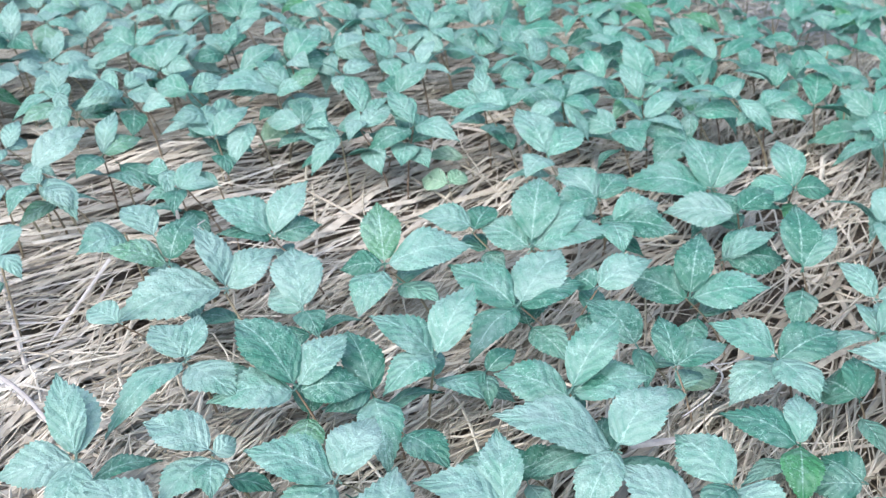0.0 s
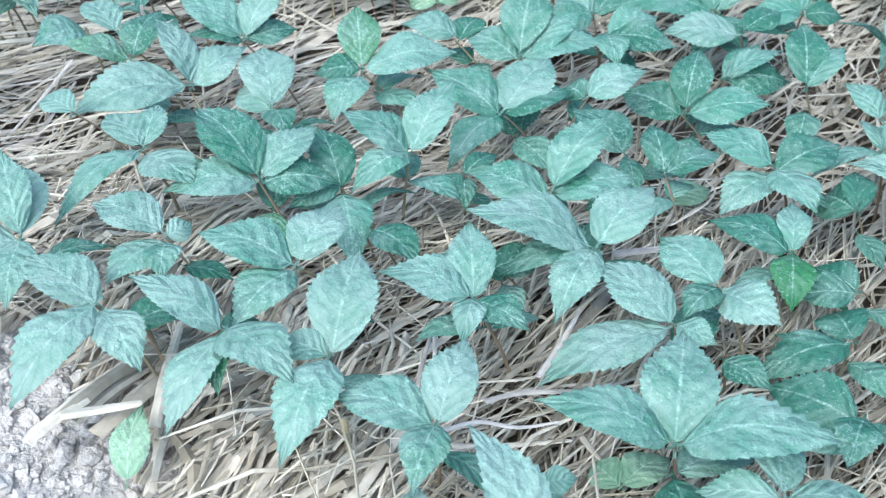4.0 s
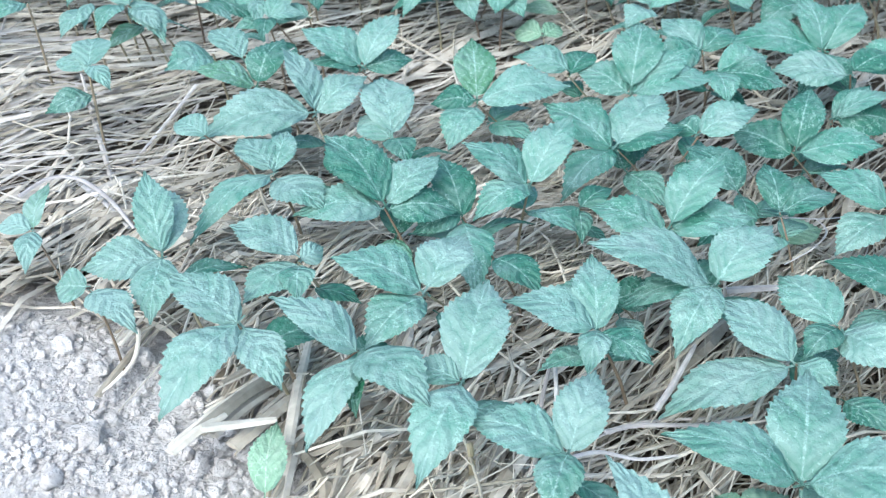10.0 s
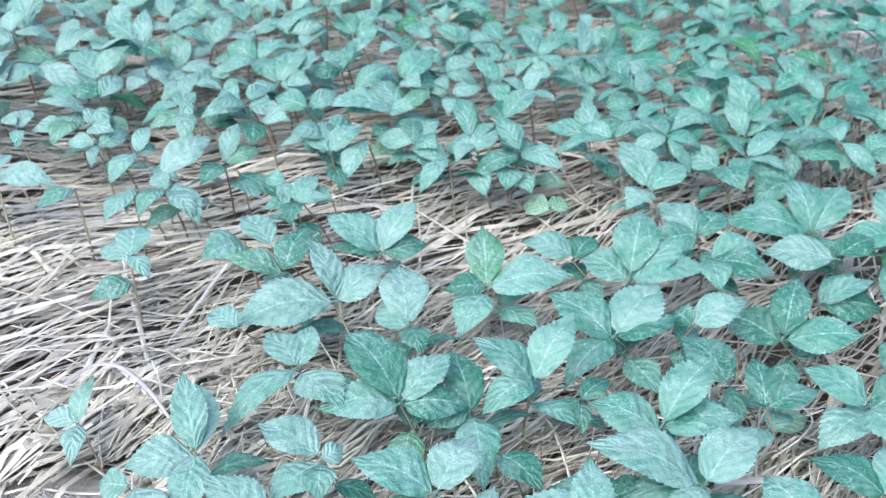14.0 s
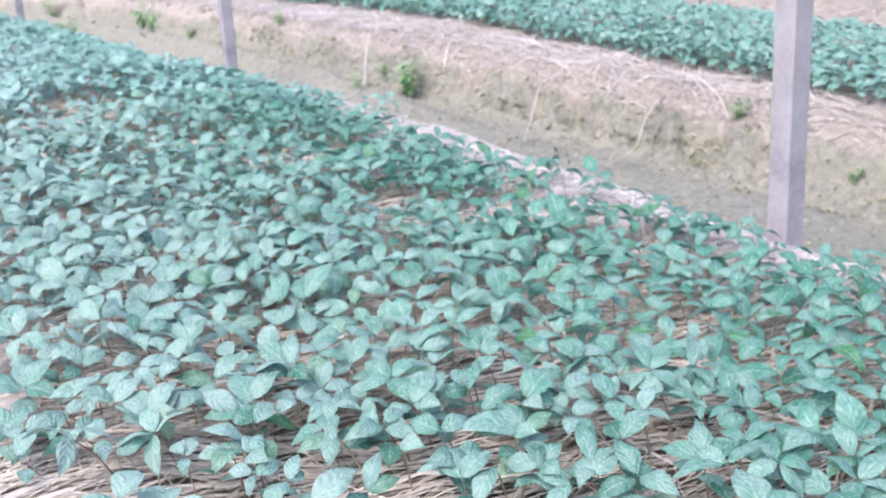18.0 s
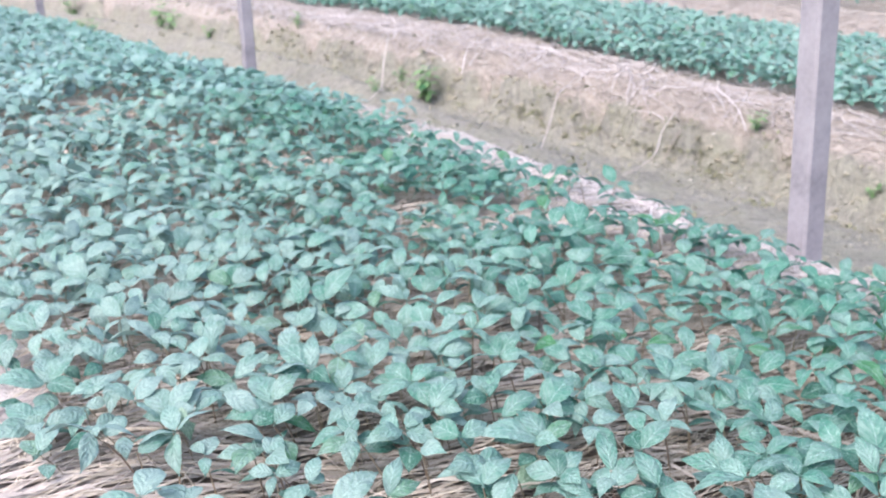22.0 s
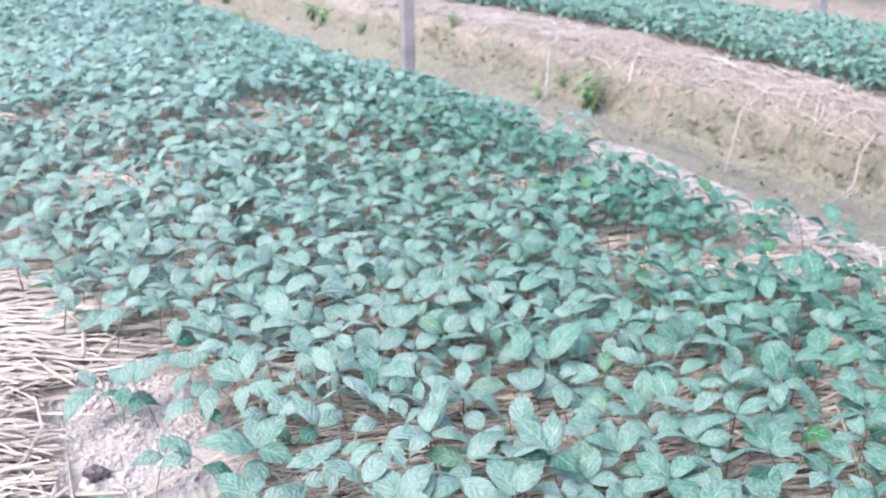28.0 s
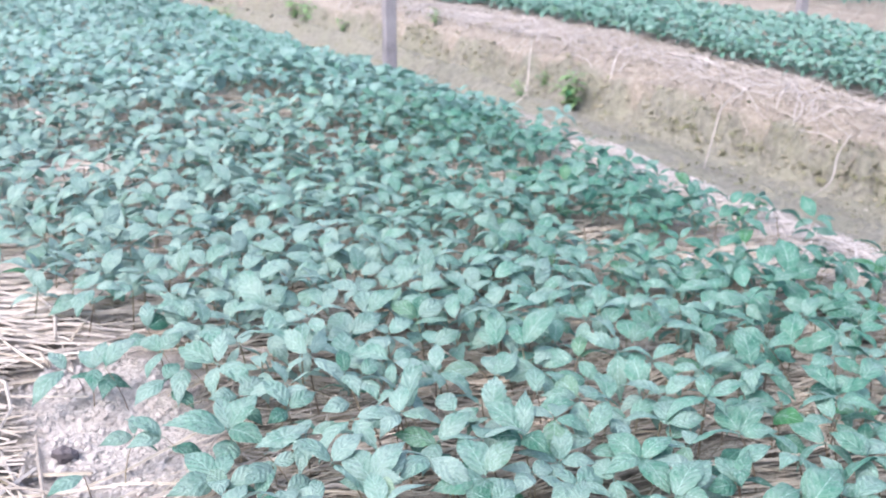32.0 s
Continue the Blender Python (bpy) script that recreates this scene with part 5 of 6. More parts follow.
def stalk(width, *points, mat=None, label="long pale straw stalk lying loose on the mulch", lift=0.0):
    """One loose stalk bent through the given points, flattened and tapering."""
    pts = [Vector(p) + Vector((0, 0, lift)) for p in points]
    fine = []
    for i in range(len(pts) - 1):
        a, b = pts[i], pts[i + 1]
        before, after = pts[max(i - 1, 0)], pts[min(i + 2, len(pts) - 1)]
        for k in range(6 if i < len(pts) - 2 else 7):
            t = k / 6
            h = (2 * t ** 3 - 3 * t * t + 1) * a + (t ** 3 - 2 * t * t + t) * (b - before) * 0.5 + (3 * t * t - 2 * t ** 3) * b + (t ** 3 - t * t) * (after - a) * 0.5
            fine.append(h)
    V, F = [], []
    for i, p in enumerate(fine):
        way = (fine[min(i + 1, len(fine) - 1)] - fine[max(i - 1, 0)]).normalized()
        side = way.cross(Vector((0, 0, 1)))
        side = side.normalized() if side.length > 0.05 else Vector((0.8, -0.6, 0))
        up = side.cross(way)
        w_ = 0.5 * width * (1 - 0.5 * (i / len(fine)) ** 3)
        V += [tuple(p + side * w_ * c + up * w_ * d) for c, d in ((-1, -0.1), (-0.4, 0.4), (0.4, 0.4), (1, -0.1), (0, -0.25))]
        if i:
            o = 5 * (i - 1)
            F += [(o + j, o + (j + 1) % 5, o + 5 + (j + 1) % 5, o + 5 + j) for j in range(5)]
    F += [(0, 1, 2, 3, 4), tuple(5 * (len(fine) - 1) + j for j in (4, 3, 2, 1, 0))]
    tagged(new("straw_stalk", mesh_of("straw_stalk", V, F, mat or M_REED)), label, "straw", "loose straw stalks")


stalk(0.005, (-1.378, -0.657, 0.108), (-1.489, -0.766, 0.100))
stalk(0.005, (-1.613, -0.840, 0.142), (-1.583, -0.825, 0.142), (-1.562, -0.840, 0.141), (-1.552, -0.882, 0.138), (-1.548, -0.921, 0.129), mat=M_BLEACHED)
stalk(0.003, (-1.582, -0.778, 0.122), (-1.551, -0.739, 0.116), (-1.525, -0.714, 0.111), (-1.467, -0.729, 0.101))
stalk(0.009, (-1.169, -1.209, 0.077), (-1.133, -1.236, 0.081), mat=M_BLEACHED)
stalk(0.002, (-1.072, -1.172, 0.093), (-1.034, -1.193, 0.087), (-0.991, -1.200, 0.079), mat=M_BLEACHED)
stalk(0.002, (-1.023, -1.180, 0.077), (-1.031, -1.199, 0.076), (-1.074, -1.217, 0.085), (-1.122, -1.225, 0.092), mat=M_BLEACHED)
stalk(0.006, (-1.448, -1.119, 0.065), (-1.541, -1.214, 0.068))
stalk(0.005, (-1.396, -1.195, 0.064), (-1.341, -1.152, 0.062), (-1.309, -1.147, 0.061))
stalk(0.006, (-1.390, -1.288, 0.048), (-1.332, -1.293, 0.038), (-1.299, -1.310, 0.037))
stalk(0.004, (-1.516, -1.229, 0.065), (-1.435, -1.228, 0.058), mat=M_BLEACHED)
stalk(0.005, (-1.640, -0.908, 0.111), (-1.608, -0.887, 0.108), (-1.550, -0.881, 0.107))
stalk(0.006, (-1.634, -1.057, 0.094), (-1.611, -1.038, 0.095), (-1.570, -1.003, 0.095))
stalk(0.006, (-0.150, 0.287, 0.103), (-0.136, 0.246, 0.099), (-0.159, 0.168, 0.094), (-0.181, 0.099, 0.083))
stalk(0.006, (-0.504, 0.886, 0.168), (-0.534, 0.694, 0.144))
stalk(0.007, (-0.404, 0.862, 0.147), (-0.521, 0.574, 0.143))
stalk(0.007, (-0.038, 1.095, 0.088), (-0.179, 0.736, 0.107))
stalk(0.005, (-1.369, -0.250, 0.144), (-1.293, -0.198, 0.143), (-1.229, -0.192, 0.146), (-1.186, -0.197, 0.137))
stalk(0.006, (-1.292, -0.195, 0.135), (-1.231, -0.194, 0.134), (-1.171, -0.175, 0.128))
stalk(0.006, (-0.634, -0.007, 0.112), (-0.775, -0.232, 0.103))
stalk(0.008, (-1.136, -0.476, 0.103), (-1.061, -0.450, 0.094), (-1.013, -0.440, 0.091))
stalk(0.006, (-0.421, -0.240, 0.063), (-0.406, -0.368, 0.047), (-0.214, -0.331, 0.049))
stalk(0.006, (-2.015, 0.507, 0.199), (-1.960, 0.467, 0.199), (-1.899, 0.415, 0.196))
stalk(0.005, (-1.988, 0.562, 0.213), (-1.945, 0.462, 0.204), (-1.906, 0.392, 0.195))
stalk(0.006, (-2.015, 0.438, 0.187), (-1.979, 0.464, 0.192), (-1.940, 0.468, 0.195))
stalk(0.004, (-1.911, 0.465, 0.199), (-1.900, 0.409, 0.194))
stalk(0.012, (-2.017, 0.410, 0.168), (-1.955, 0.406, 0.170), (-1.891, 0.396, 0.174))
stalk(0.01, (-2.017, 0.257, 0.151), (-1.976, 0.241, 0.155), (-1.938, 0.239, 0.159))
stalk(0.012, (-2.017, 0.135, 0.136), (-1.948, 0.106, 0.144), (-1.856, 0.063, 0.151))
stalk(0.006, (-1.964, 0.349, 0.170), (-1.844, 0.279, 0.179))
stalk(0.006, (-1.860, 0.484, 0.204), (-1.805, 0.594, 0.223))
stalk(0.006, (-1.779, 0.694, 0.245), (-1.773, 0.588, 0.221))
stalk(0.0086, (1.217, 4.824, 0.298), (0.906, 4.227, 0.252), (0.639, 3.719, 0.104), mat=M_SHELF, label="bent dry reed stalk hanging down the ditch bank")
stalk(0.0062, (1.062, 4.606, 0.048), (0.643, 3.757, 0.107), (0.483, 3.560, 0.084), mat=M_SHELF, label="bent dry reed stalk hanging down the ditch bank")
stalk(0.0078, (1.192, 4.182, 0.210), (1.001, 3.853, 0.184), (0.730, 3.599, 0.105), (0.555, 3.342, 0.074), mat=M_SHELF, label="bent dry reed stalk hanging down the ditch bank")
stalk(0.0094, (1.554, 3.081, 0.191), (1.290, 2.845, 0.157), (1.084, 2.618, 0.157), (0.887, 2.402, 0.053), (0.714, 2.205, -0.009), mat=M_SHELF, label="bent dry reed stalk hanging down the ditch bank")
stalk(0.0086, (1.567, 2.275, 0.093), (1.277, 2.051, 0.046), (1.042, 1.830, -0.021), (0.768, 1.689, -0.047), mat=M_SHELF, label="bent dry reed stalk hanging down the ditch bank")
stalk(0.0078, (1.349, 2.287, -0.152), (1.303, 2.112, -0.173), mat=M_SHELF, label="bent dry reed stalk hanging down the ditch bank")
stalk(0.0078, (1.576, 2.144, 0.089), (1.437, 2.143, -0.013), (1.311, 2.114, -0.170), mat=M_SHELF, label="bent dry reed stalk hanging down the ditch bank")
stalk(0.0094, (1.559, 1.398, -0.053), (1.662, 1.285, 0.018), (1.828, 1.253, 0.066), mat=M_SHELF, label="bent dry reed stalk hanging down the ditch bank")
stalk(0.0055, (1.383, 3.523, 0.186), (1.304, 3.339, 0.144), (1.273, 3.306, 0.081), mat=M_SHELF, label="bent dry reed stalk hanging down the ditch bank")
stalk(0.0047, (1.333, 3.184, 0.092), (1.300, 3.106, -0.021), mat=M_SHELF, label="bent dry reed stalk hanging down the ditch bank")
stalk(0.0055, (1.264, 3.670, 0.039), (1.230, 3.588, -0.052), mat=M_SHELF, label="bent dry reed stalk hanging down the ditch bank")
stalk(0.0062, (1.417, 2.478, 0.005), (1.529, 2.345, 0.085), (1.613, 2.255, 0.112), mat=M_SHELF, label="bent dry reed stalk hanging down the ditch bank")
stalk(0.0062, (1.410, 2.574, 0.030), (1.450, 2.465, 0.082), (1.532, 2.390, 0.100), mat=M_SHELF, label="bent dry reed stalk hanging down the ditch bank")
stalk(0.0055, (1.497, 1.983, -0.053), (1.726, 2.009, 0.115), (1.928, 2.107, 0.134), mat=M_SHELF, label="bent dry reed stalk hanging down the ditch bank")
stalk(0.0070, (1.966, 1.734, 0.096), (1.935, 1.528, 0.085), (2.009, 1.392, 0.081), mat=M_SHELF, label="bent dry reed stalk hanging down the ditch bank")
stalk(0.0062, (1.125, 4.412, 0.166), (1.167, 4.208, 0.229), (1.347, 4.164, 0.277), mat=M_SHELF, label="bent dry reed stalk hanging down the ditch bank")
stalk(0.0062, (1.062, 4.808, 0.126), (1.209, 4.654, 0.271), (1.367, 4.548, 0.306), mat=M_SHELF, label="bent dry reed stalk hanging down the ditch bank")
stalk(0.0062, (1.347, 3.375, 0.169), (1.476, 3.253, 0.202), (1.667, 3.251, 0.209), mat=M_SHELF, label="bent dry reed stalk hanging down the ditch bank")
stalk(0.0055, (1.015, 5.471, 0.244), (1.178, 5.421, 0.333), (1.374, 5.360, 0.347), mat=M_SHELF, label="bent dry reed stalk hanging down the ditch bank")
stalk(0.0070, (1.554, 3.081, 0.191), (1.636, 2.944, 0.202), (1.714, 2.800, 0.175), mat=M_SHELF, label="bent dry reed stalk hanging down the ditch bank")
stalk(0.0062, (1.650, 1.964, 0.088), (1.689, 1.825, 0.093), (1.781, 1.795, 0.101), mat=M_SHELF, label="bent dry reed stalk hanging down the ditch bank")
stalk(0.0055, (0.527, 4.288, 0.115), (0.756, 4.607, 0.153), (1.047, 4.949, 0.193), mat=M_SHELF, label="bent dry reed stalk hanging down the ditch bank")
stalk(0.011, (-1.611, -1.139, 0.099), (-1.581, -1.126, 0.098), (-1.529, -1.106, 0.095), (-1.498, -1.087, 0.087))
stalk(0.012, (-1.595, -1.140, 0.103), (-1.555, -1.124, 0.103), (-1.506, -1.103, 0.094))
stalk(0.013, (-1.579, -1.155, 0.093), (-1.532, -1.137, 0.092), (-1.464, -1.104, 0.080))
stalk(0.009, (-1.618, -1.150, 0.106), (-1.597, -1.141, 0.105), (-1.573, -1.136, 0.104))
stalk(0.009, (-1.585, -1.137, 0.092), (-1.552, -1.124, 0.093), (-1.497, -1.103, 0.082))
stalk(0.009, (-1.594, -1.146, 0.111), (-1.572, -1.151, 0.106), (-1.547, -1.158, 0.102))
stalk(0.008, (-1.548, -1.174, 0.093), (-1.520, -1.136, 0.098), (-1.486, -1.090, 0.094))
stalk(0.007, (-1.560, -1.099, 0.097), (-1.534, -1.089, 0.093), (-1.488, -1.069, 0.084))
stalk(0.005, (-1.505, -1.082, 0.079), (-1.511, -1.115, 0.079), (-1.517, -1.154, 0.074))
stalk(0.004, (-1.495, -1.163, 0.079), (-1.526, -1.201, 0.080), (-1.542, -1.218, 0.078))
stalk(0.004, (-1.480, -1.173, 0.078), (-1.509, -1.202, 0.080))
stalk(0.005, (-1.357, -1.271, 0.073), (-1.327, -1.275, 0.066), (-1.282, -1.297, 0.059), (-1.249, -1.310, 0.060), mat=M_BLEACHED)
stalk(0.004, (-1.398, -1.278, 0.077), (-1.371, -1.282, 0.071), (-1.350, -1.298, 0.065), (-1.323, -1.309, 0.062), mat=M_BLEACHED)
stalk(0.005, (-1.398, -1.287, 0.070), (-1.363, -1.302, 0.060), (-1.326, -1.324, 0.058))
stalk(0.005, (-1.339, -1.261, 0.066), (-1.302, -1.249, 0.059), (-1.268, -1.250, 0.056))
stalk(0.005, (-1.307, -1.270, 0.066), (-1.276, -1.257, 0.065), (-1.235, -1.239, 0.071), mat=M_BLEACHED)
stalk(0.003, (-1.345, -1.202, 0.094), (-1.376, -1.241, 0.095), (-1.404, -1.273, 0.093), mat=M_BLEACHED)
stalk(0.003, (-1.348, -1.202, 0.084), (-1.381, -1.232, 0.085), (-1.399, -1.252, 0.084), mat=M_BLEACHED)
stalk(0.004, (-1.350, -1.173, 0.066), (-1.374, -1.198, 0.068), (-1.380, -1.210, 0.066))
stalk(0.005, (-1.319, -1.327, 0.059), (-1.322, -1.340, 0.058), (-1.322, -1.348, 0.057))
stalk(0.008, (-1.415, -1.200, 0.069), (-1.369, -1.200, 0.066), (-1.316, -1.189, 0.060))
stalk(0.007, (-1.332, -1.239, 0.059), (-1.257, -1.221, 0.053), (-1.218, -1.220, 0.054))
stalk(0.007, (-1.386, -1.174, 0.073), (-1.344, -1.162, 0.066), (-1.307, -1.158, 0.063))
stalk(0.008, (-1.620, -0.825, 0.117), (-1.584, -0.801, 0.118), (-1.530, -0.757, 0.108))
stalk(0.006, (-1.589, -0.806, 0.122), (-1.541, -0.733, 0.119), (-1.508, -0.714, 0.115))
stalk(0.007, (-1.534, -0.825, 0.109), (-1.491, -0.792, 0.099), (-1.452, -0.791, 0.098))
stalk(0.007, (-1.535, -0.558, 0.127), (-1.529, -0.599, 0.128), (-1.525, -0.628, 0.123))
stalk(0.006, (-1.566, -0.603, 0.121), (-1.512, -0.612, 0.119), (-1.451, -0.600, 0.107))
stalk(0.006, (-1.556, -0.568, 0.123), (-1.504, -0.618, 0.116), (-1.460, -0.624, 0.105))

stalk(0.0040, (-1.396, -0.698, 0.129), (-1.420, -0.714, 0.121), (-1.456, -0.743, 0.114), (-1.498, -0.779, 0.109), mat=M_BLEACHED)
stalk(0.0045, (-1.339, -0.754, 0.145), (-1.340, -0.758, 0.169), (-1.343, -0.764, 0.192), mat=M_BLEACHED, label="upright pale dry blade among the seedlings")
stalk(0.0022, (-1.340, -0.761, 0.158), (-1.330, -0.761, 0.165), (-1.311, -0.756, 0.167), mat=M_BLEACHED, label="upright pale dry blade among the seedlings")
stalk(0.0050, (-1.557, -0.810, 0.122), (-1.551, -0.856, 0.124), (-1.545, -0.896, 0.115), mat=M_BLEACHED)
stalk(0.0030, (-1.527, -0.725, 0.121), (-1.502, -0.740, 0.117), (-1.470, -0.750, 0.110), mat=M_BLEACHED)
stalk(0.0035, (-1.606, -1.034, 0.111), (-1.589, -1.024, 0.112), (-1.602, -1.043, 0.100), (-1.634, -1.057, 0.094), mat=M_REED)
stalk(0.0040, (-1.520, -1.116, 0.122), (-1.519, -1.126, 0.110), (-1.511, -1.119, 0.078), mat=M_STEM, label="bare broken brown stem among the straw")
stalk(0.0060, (-1.488, -1.086, 0.091), (-1.512, -1.125, 0.088), (-1.548, -1.174, 0.084), mat=M_REED)
stalk(0.0040, (-1.398, -1.282, 0.061), (-1.368, -1.293, 0.055), (-1.320, -1.316, 0.048), mat=M_BLEACHED)
stalk(0.0040, (-1.375, -1.266, 0.061), (-1.332, -1.264, 0.059), (-1.290, -1.267, 0.045), (-1.251, -1.296, 0.047), mat=M_BLEACHED)
stalk(0.0035, (-1.419, -1.226, 0.067), (-1.464, -1.221, 0.075), (-1.514, -1.234, 0.071), mat=M_REED)
stalk(0.0035, (-1.110, -0.955, 0.078), (-1.092, -0.981, 0.077), (-1.053, -1.013, 0.069), mat=M_BLEACHED)
stalk(0.0045, (-1.449, -1.240, 0.090), (-1.451, -1.245, 0.080), (-1.448, -1.241, 0.050), mat=M_STEM, label="reddish bare stem standing in the straw")

for x, y, az, long_ in ((-0.36, 0.74, 70, 0.13), (-0.3, 0.64, 115, 0.16), (-0.2, 0.76, 60, 0.12), (-0.16, 0.6, 105, 0.15), (-0.43, 0.66, 40, 0.14), (-0.06, 0.72, 75, 0.14), (-0.24, 0.58, 20, 0.2), (0.05, 0.9, 100, 0.16), (0.12, 0.7, 50, 0.18), (0.02, 1.2, 35, 0.2), (0.1, 1.45, 80, 0.14)):
    c_, s_ = 0.5 * long_ * math.cos(radians(az)), 0.5 * long_ * math.sin(radians(az))
    z = max(float(ground(x - c_, y - s_)), float(ground(x + c_, y + s_))) + 0.035
    stalk(0.006, (x - c_, y - s_, z), (x, y, z + 0.012), (x + c_, y + s_, z - 0.01), mat=M_BLEACHED, label="bleached bent stalk lying across an open gap")

# ---- crumbs of soil, clods and stones ----
M_CRUMB = soil_material("pale_crumb", (0.55, 0.515, 0.51), (0.65, 0.62, 0.618), (0.74, 0.715, 0.72), 90)
M_CLOD = soil_material("mossy_clod", (0.17, 0.173, 0.132), (0.27, 0.27, 0.225), (0.375, 0.368, 0.325), 40)
M_DARK = soil_material("dark_stone", (0.09, 0.082, 0.09), (0.16, 0.145, 0.16), (0.25, 0.23, 0.245), 40)


def pebble(seed, detail=1):
    """Vertices and faces of a knobbly lump of radius one."""
    bm = bmesh.new()
    bmesh.ops.create_icosphere(bm, subdivisions=detail, radius=1.0)
    for v in bm.verts:
        d = v.co.normalized()
        v.co = d * (0.85 + 0.45 * noise.noise(d * 1.3 + Vector((seed, 2 * seed, 0))) + 0.2 * noise.noise(d * 3.1 + Vector((0, seed, 5))))
        v.co.z *= 0.72
    v = np.array([tuple(a.co) for a in bm.verts])
    f = np.array([[a.index for a in p.verts] for p in bm.faces])
    bm.free()
    return v, f


LUMPS = [pebble(s_) for s_ in range(8)]


def crumbs(name, count, xr, yr, sizes, where, mat, label, sink=0.3, power=4):
    V, F, n = [], [], 0
    for _ in range(count):
        x, y = r_.uniform(*xr), r_.uniform(*yr)
        if r_.random() > float(where(x, y)):
            continue
        size = sizes[0] + (sizes[1] - sizes[0]) * r_.random() ** power
        v, f = LUMPS[r_.randrange(8)]
        m = pose(x, y, float(ground(x, y)) + size * sink, r_.uniform(-30, 30), r_.uniform(-30, 30), r_.uniform(0, 360)) @ Matrix.Diagonal((size, size * r_.uniform(0.7, 1.2), size, 1))
        V.append(v @ np.array(m.to_3x3()).T + np.array(m.translation))
        F.append(f + n)
        n += len(v)
    tagged(new(name, mesh_of(name, np.concatenate(V), np.concatenate(F), mat)), label, "soil", kind="stuff")


crumbs("soil_crumbs", 22000, (-1.95, -1.5), (-1.5, -0.8), (0.0008, 0.0058), bare, M_CRUMB, "crumbly whitish soil and grit at the bed edge", 0.25, 4)
crumbs("soil_crumbs", 12000, (-2.05, -1.6), (-0.35, 0.6), (0.001, 0.006), bare, M_CRUMB, "crumbly whitish soil and grit at the bed edge", 0.25, 4)
crumbs("soil_crumbs", 3200, (-2.05, -1.6), (-0.35, 0.6), (0.003, 0.011), bare, M_CRUMB, "crumbly whitish soil and grit at the bed edge", 0.25, 3)
crumbs("soil_clods", 11000, (0.3, 1.55), (-2.5, 6.0), (0.002, 0.013), lambda x, y: 0.8, M_CLOD, "crumbled mossy soil clods on the ditch floor and bank", 0.2, 5)
crumbs("soil_clods", 9000, (0.9, 1.75), (-0.6, 6.5), (0.003, 0.014), lambda x, y: smooth_step(across(x, y), 1.1, 1.36) * (1 - smooth_step(across(x, y), 1.4, 1.46)), M_CLOD, "crumbled mossy soil clods on the ditch floor and bank", 0.1, 3)
crumbs("soil_clods", 900, (0.2, 1.4), (6.0, 12.0), (0.008, 0.035), lambda x, y: 0.8, M_CLOD, "crumbled mossy soil clods on the ditch floor and bank", 0.2, 5)


def at_lip(x, y):
    xs = across(x, y) + 0.025 * np.sin(7 * y) + 0.015 * np.sin(19 * y)
    return smooth_step(xs, 1.28, 1.38) * (1 - smooth_step(xs, 1.43, 1.49)) * (0.6 + 0.4 * np.sin(3.1 * y + 1) * np.sin(8.3 * y))


crumbs("soil_clods", 8000, (0.9, 1.75), (-1.5, 7.5), (0.004, 0.026), at_lip, M_LIP, "lumpy crumbling clay along the lip of the ditch bank", 0.1, 2.5)

crumbs("soil_clods", 2000, (0.8, 1.85), (-1.0, 7.0), (0.009, 0.028), lambda x, y: smooth_step(across(x, y) + 0.024 * np.sin(6.3 * y) + 0.017 * np.sin(15 * y + 1), 1.4, 1.425) * (1 - smooth_step(across(x, y) + 0.024 * np.sin(6.3 * y) + 0.017 * np.sin(15 * y + 1), 1.445, 1.465)), M_LIP, "big clods breaking off the brow of the ditch bank", 0.2, 2.2)
M_GRIT = soil_material("bank_grit", (0.29, 0.288, 0.248), (0.4, 0.393, 0.35), (0.51, 0.497, 0.45), 60)
crumbs("soil_clods", 5200, (0.7, 1.75), (-1.5, 7.0), (0.002, 0.013), lambda x, y: smooth_step(across(x, y), 1.12, 1.36) * (1 - smooth_step(across(x, y), 1.46, 1.56)) * (0.5 + 0.5 * math.sin(4 * y) * math.sin(11 * y)), M_GRIT, "pale gritty crumbs on the ditch bank", 0.15, 3)


def stone(x, y, size, mat, label, turn=0.0, squash=1.0):
    v, f = pebble(round(97 * x + 31 * y) % 50, 2)
    ob = new("stone", mesh_of("stone", v * np.array([size, size * 0.8, size * squash]), f, mat))
    ob.matrix_world = pose(x, y, float(ground(x, y)) + 0.4 * size * squash, 0, 0, turn)
    tagged(ob, label, "stone", "stones on the open soil")


stone(-1.632, -0.975, 0.0108, M_CRUMB, "pale rounded lump of dry soil", 125)
stone(-1.619, -1.018, 0.0104, M_CRUMB, "pale rounded lump of dry soil", 260)
stone(-1.587, -1.024, 0.0095, M_CRUMB, "pale rounded lump of dry soil", 75)
stone(-1.597, -1.137, 0.0086, M_CRUMB, "pale rounded lump of dry soil", 215)
stone(-1.584, -1.147, 0.0094, M_CRUMB, "pale rounded lump of dry soil", 180)
stone(-1.637, -1.141, 0.0085, M_CRUMB, "pale rounded lump of dry soil", 285)
stone(-1.561, -1.077, 0.0067, M_CRUMB, "pale rounded lump of dry soil", 225)
stone(-1.649, -1.080, 0.0121, M_CRUMB, "pale rounded lump of dry soil", 240)
stone(-1.683, -1.097, 0.0104, M_CRUMB, "pale rounded lump of dry soil", 190)
stone(-1.576, -1.077, 0.0083, M_CRUMB, "pale rounded lump of dry soil", 350)
stone(-1.630, -1.070, 0.0058, M_CRUMB, "pale rounded lump of dry soil", 130)
stone(-1.602, -1.097, 0.0089, M_CRUMB, "pale rounded lump of dry soil", 130)
stone(-1.626, -0.966, 0.0063, M_CRUMB, "pale rounded lump of dry soil", 140)
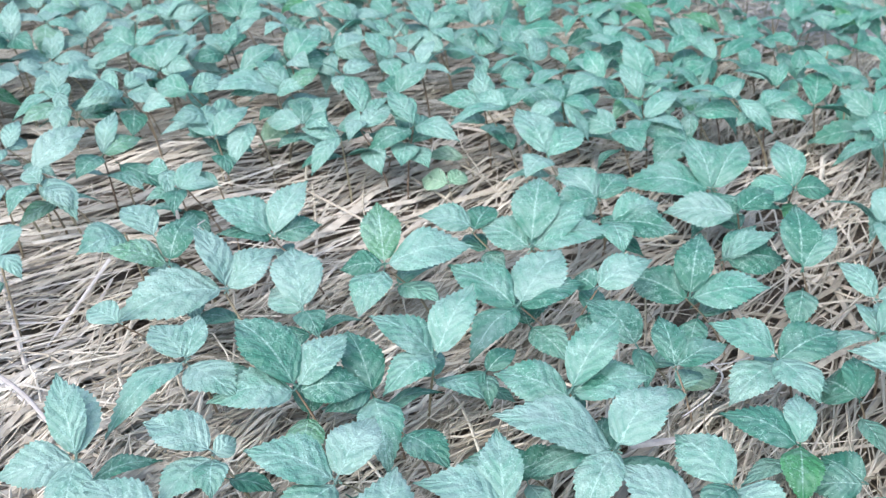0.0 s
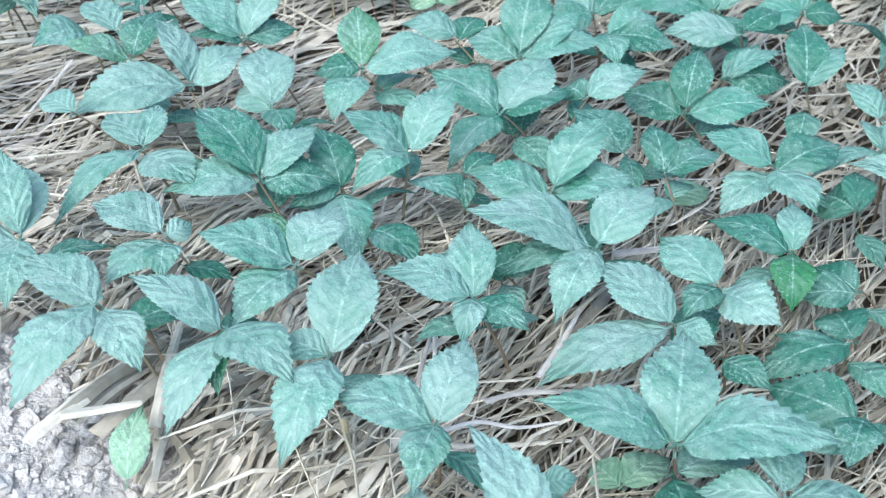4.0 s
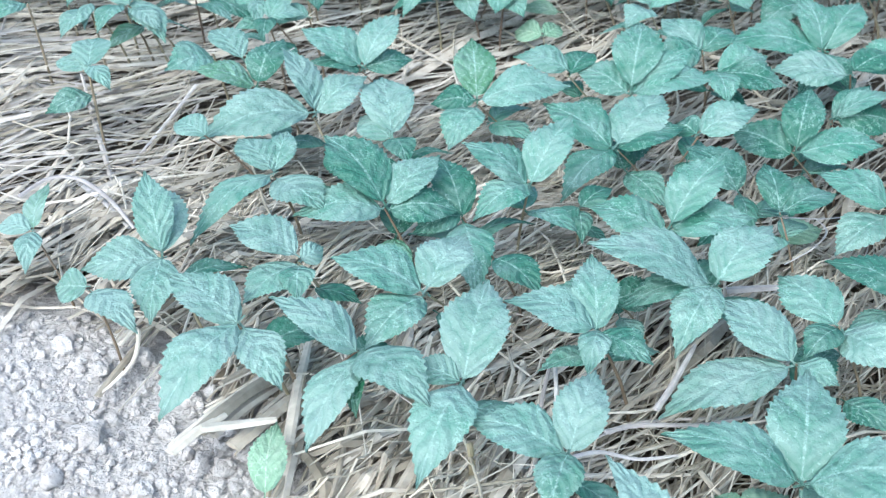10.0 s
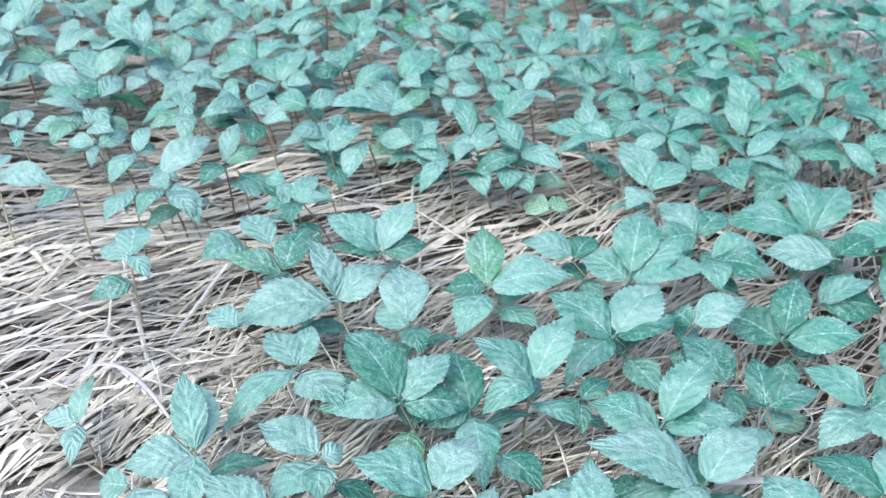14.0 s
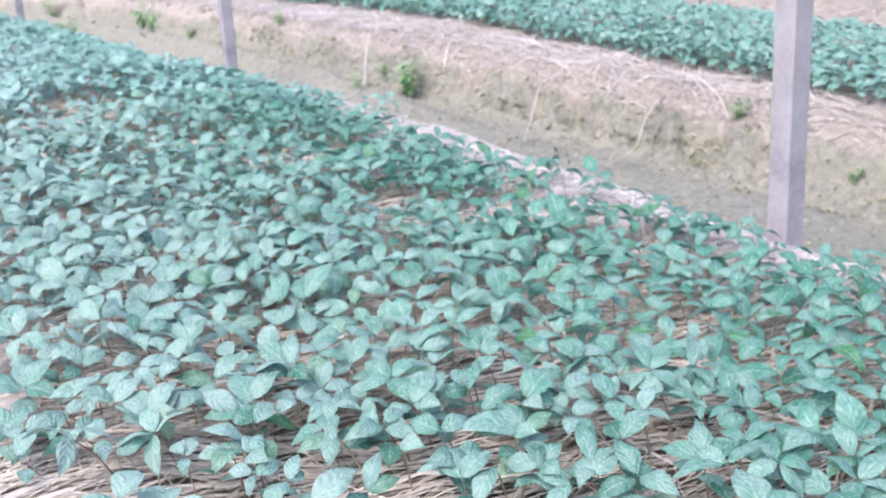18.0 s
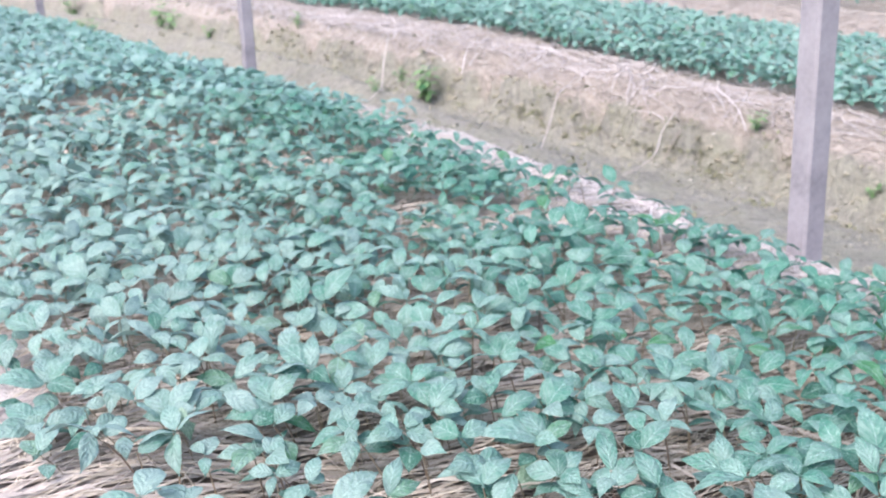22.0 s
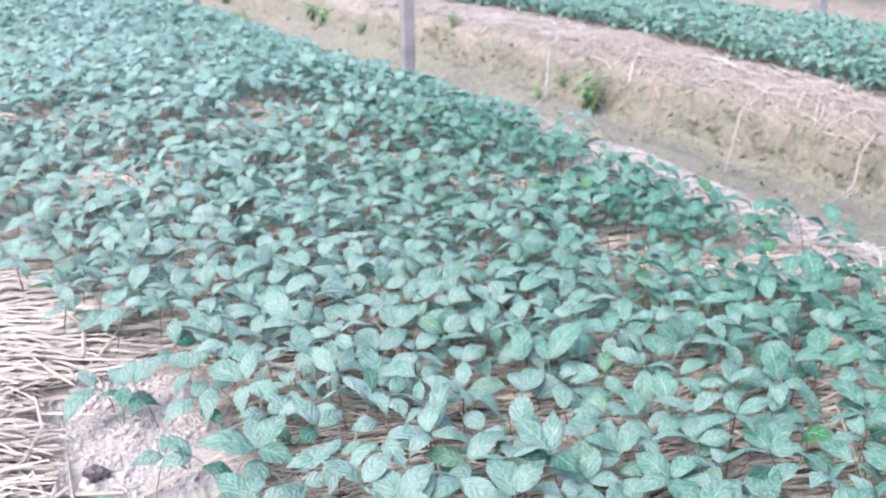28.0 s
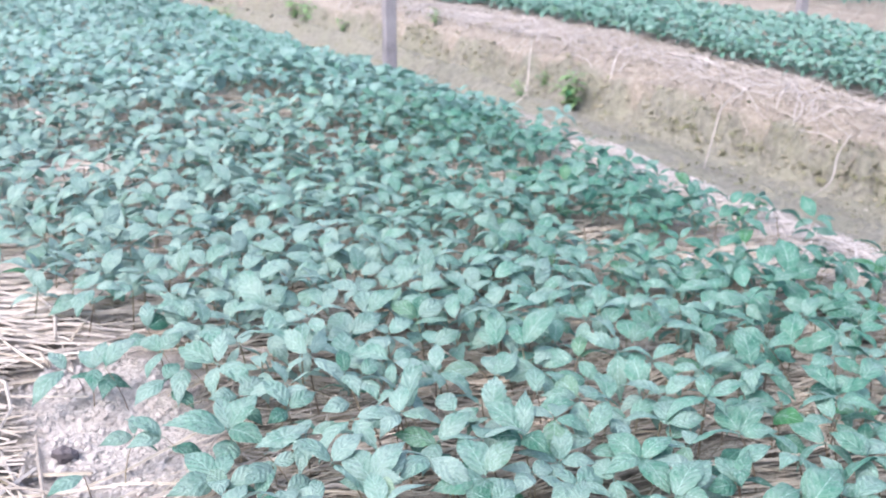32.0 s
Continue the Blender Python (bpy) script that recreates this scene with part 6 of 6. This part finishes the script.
stone(-1.689, -1.072, 0.0073, M_CRUMB, "pale rounded lump of dry soil", 230)
stone(-1.599, -1.123, 0.0063, M_CRUMB, "pale rounded lump of dry soil", 55)
stone(-1.667, -1.055, 0.0058, M_CRUMB, "pale rounded lump of dry soil", 90)
stone(-1.892, 0.127, 0.0180, M_DARK, "dark grey stone lying by the straw", 158, 1.35)
stone(-1.878, 0.131, 0.0108, M_DARK, "dark grey stone lying by the straw", 264, 1.35)

# ---- weeds in the ditch ----


def weed(x, y, height, spread, count, label="small bright green weed growing in the ditch", size=0.045):
    """A low tuft: arching stalks with small blades along them."""
    r = random.Random(round(100 * x + 10 * y))
    root = tagged(new("weed"), label, "weed", "weeds in the ditch")
    root.matrix_world = pose(x, y, float(ground(x, y)) - 0.005)
    for _ in range(count):
        head, reach, h = r.uniform(0, 6.28), spread * r.uniform(0.3, 1), height * r.uniform(0.6, 1.1)
        V, F = [], []
        for i in range(5):
            u = i / 4
            c = (reach * u ** 1.6 * math.cos(head), reach * u ** 1.6 * math.sin(head), h * (u - 0.25 * u * u) / 0.75)
            rad = 0.0022 * (1.2 - u)
            V += [(c[0] + rad * math.cos(a), c[1] + rad * math.sin(a), c[2]) for a in (0, 2.1, 4.2)]
            if i:
                o = 3 * (i - 1)
                F += [(o + j, o + (j + 1) % 3, o + 3 + (j + 1) % 3, o + 3 + j) for j in range(3)]
                for side in (-1, 1):
                    lf = part("leaf", WEED_LEAVES[r.randrange(2)], root)
                    lf.matrix_local = Matrix.Translation(c) @ pose(0, 0, 0, 0, r.uniform(-30, 20), math.degrees(head) + side * r.uniform(30, 80))
                    lf.scale = (size * r.uniform(0.6, 1.2),) * 3
        part("stalk", mesh_of("stalk", V, F, M_STALK), root)


WEED_LEAVES = [leaf_mesh("leaf", M_WEED, 8, 0.06, s_, 0.2, 0.3, 0.5) for s_ in (41, 42)]
weed(1.060, 3.950, 0.201, 0.121, 9, size=0.070)
weed(0.640, 3.782, 0.085, 0.051, 4, size=0.031)
weed(1.048, 6.091, 0.117, 0.070, 5, size=0.042)
weed(1.092, 4.388, 0.088, 0.053, 5, size=0.032)
weed(1.594, 1.791, 0.092, 0.055, 5, size=0.033)
weed(1.599, 1.146, 0.065, 0.039, 4, size=0.023)
weed(0.748, 7.542, 0.114, 0.068, 4, size=0.041)
weed(0.124, 10.585, 0.321, 0.193, 8, size=0.070)
weed(0.606, 8.548, 0.238, 0.143, 7, size=0.070)
weed(0.42, 7.5, 0.16, 0.1, 7, size=0.06)
weed(-0.05, 8.6, 0.22, 0.13, 9, size=0.07)


M_MOSS = soil_material("bank_moss", (0.16, 0.175, 0.1), (0.25, 0.262, 0.17), (0.35, 0.355, 0.26), 80)


def tufts(count, xr, yr, where, label):
    """Moss and seedling weeds on the bank: tiny blades in one mesh."""
    data = [(np.array([tuple(a.co) for a in me.vertices]), np.array([tuple(p.vertices) for p in me.polygons])) for me in SMALL]
    V, F, n = [], [], 0
    for _ in range(count):
        x, y = r_.uniform(*xr), r_.uniform(*yr)
        if r_.random() > where(x, y):
            continue
        z = float(ground(x, y))
        for _k in range(r_.randrange(4, 9)):
            v, f = data[r_.randrange(3)]
            m = pose(x + r_.gauss(0, 0.02), y + r_.gauss(0, 0.02), z + r_.uniform(0.0, 0.02), 0, r_.uniform(-70, 10), r_.uniform(0, 360)) @ Matrix.Scale(r_.uniform(0.01, 0.028), 4)
            V.append(v @ np.array(m.to_3x3()).T + np.array(m.translation))
            F.append(f + n)
            n += len(v)
    V, F = np.concatenate(V), np.concatenate(F)
    tagged(new("bank_moss", mesh_of("bank_moss", V, F, M_MOSS)), label, "weeds", kind="stuff")


def mossy(x, y):
    xs = float(across(x, y))
    band = 1 if 1.34 < xs < 1.46 else 0.05
    return 0.9 * band * (math.sin(2.3 * y + 0.6) * math.sin(5.1 * y + 9 * x) + 0.4 * math.sin(17 * y + 23 * x) > 0.1)


tufts(12000, (0.4, 1.85), (-0.5, 8.0), mossy, "patchy low moss and weed sprouts on the ditch bank")
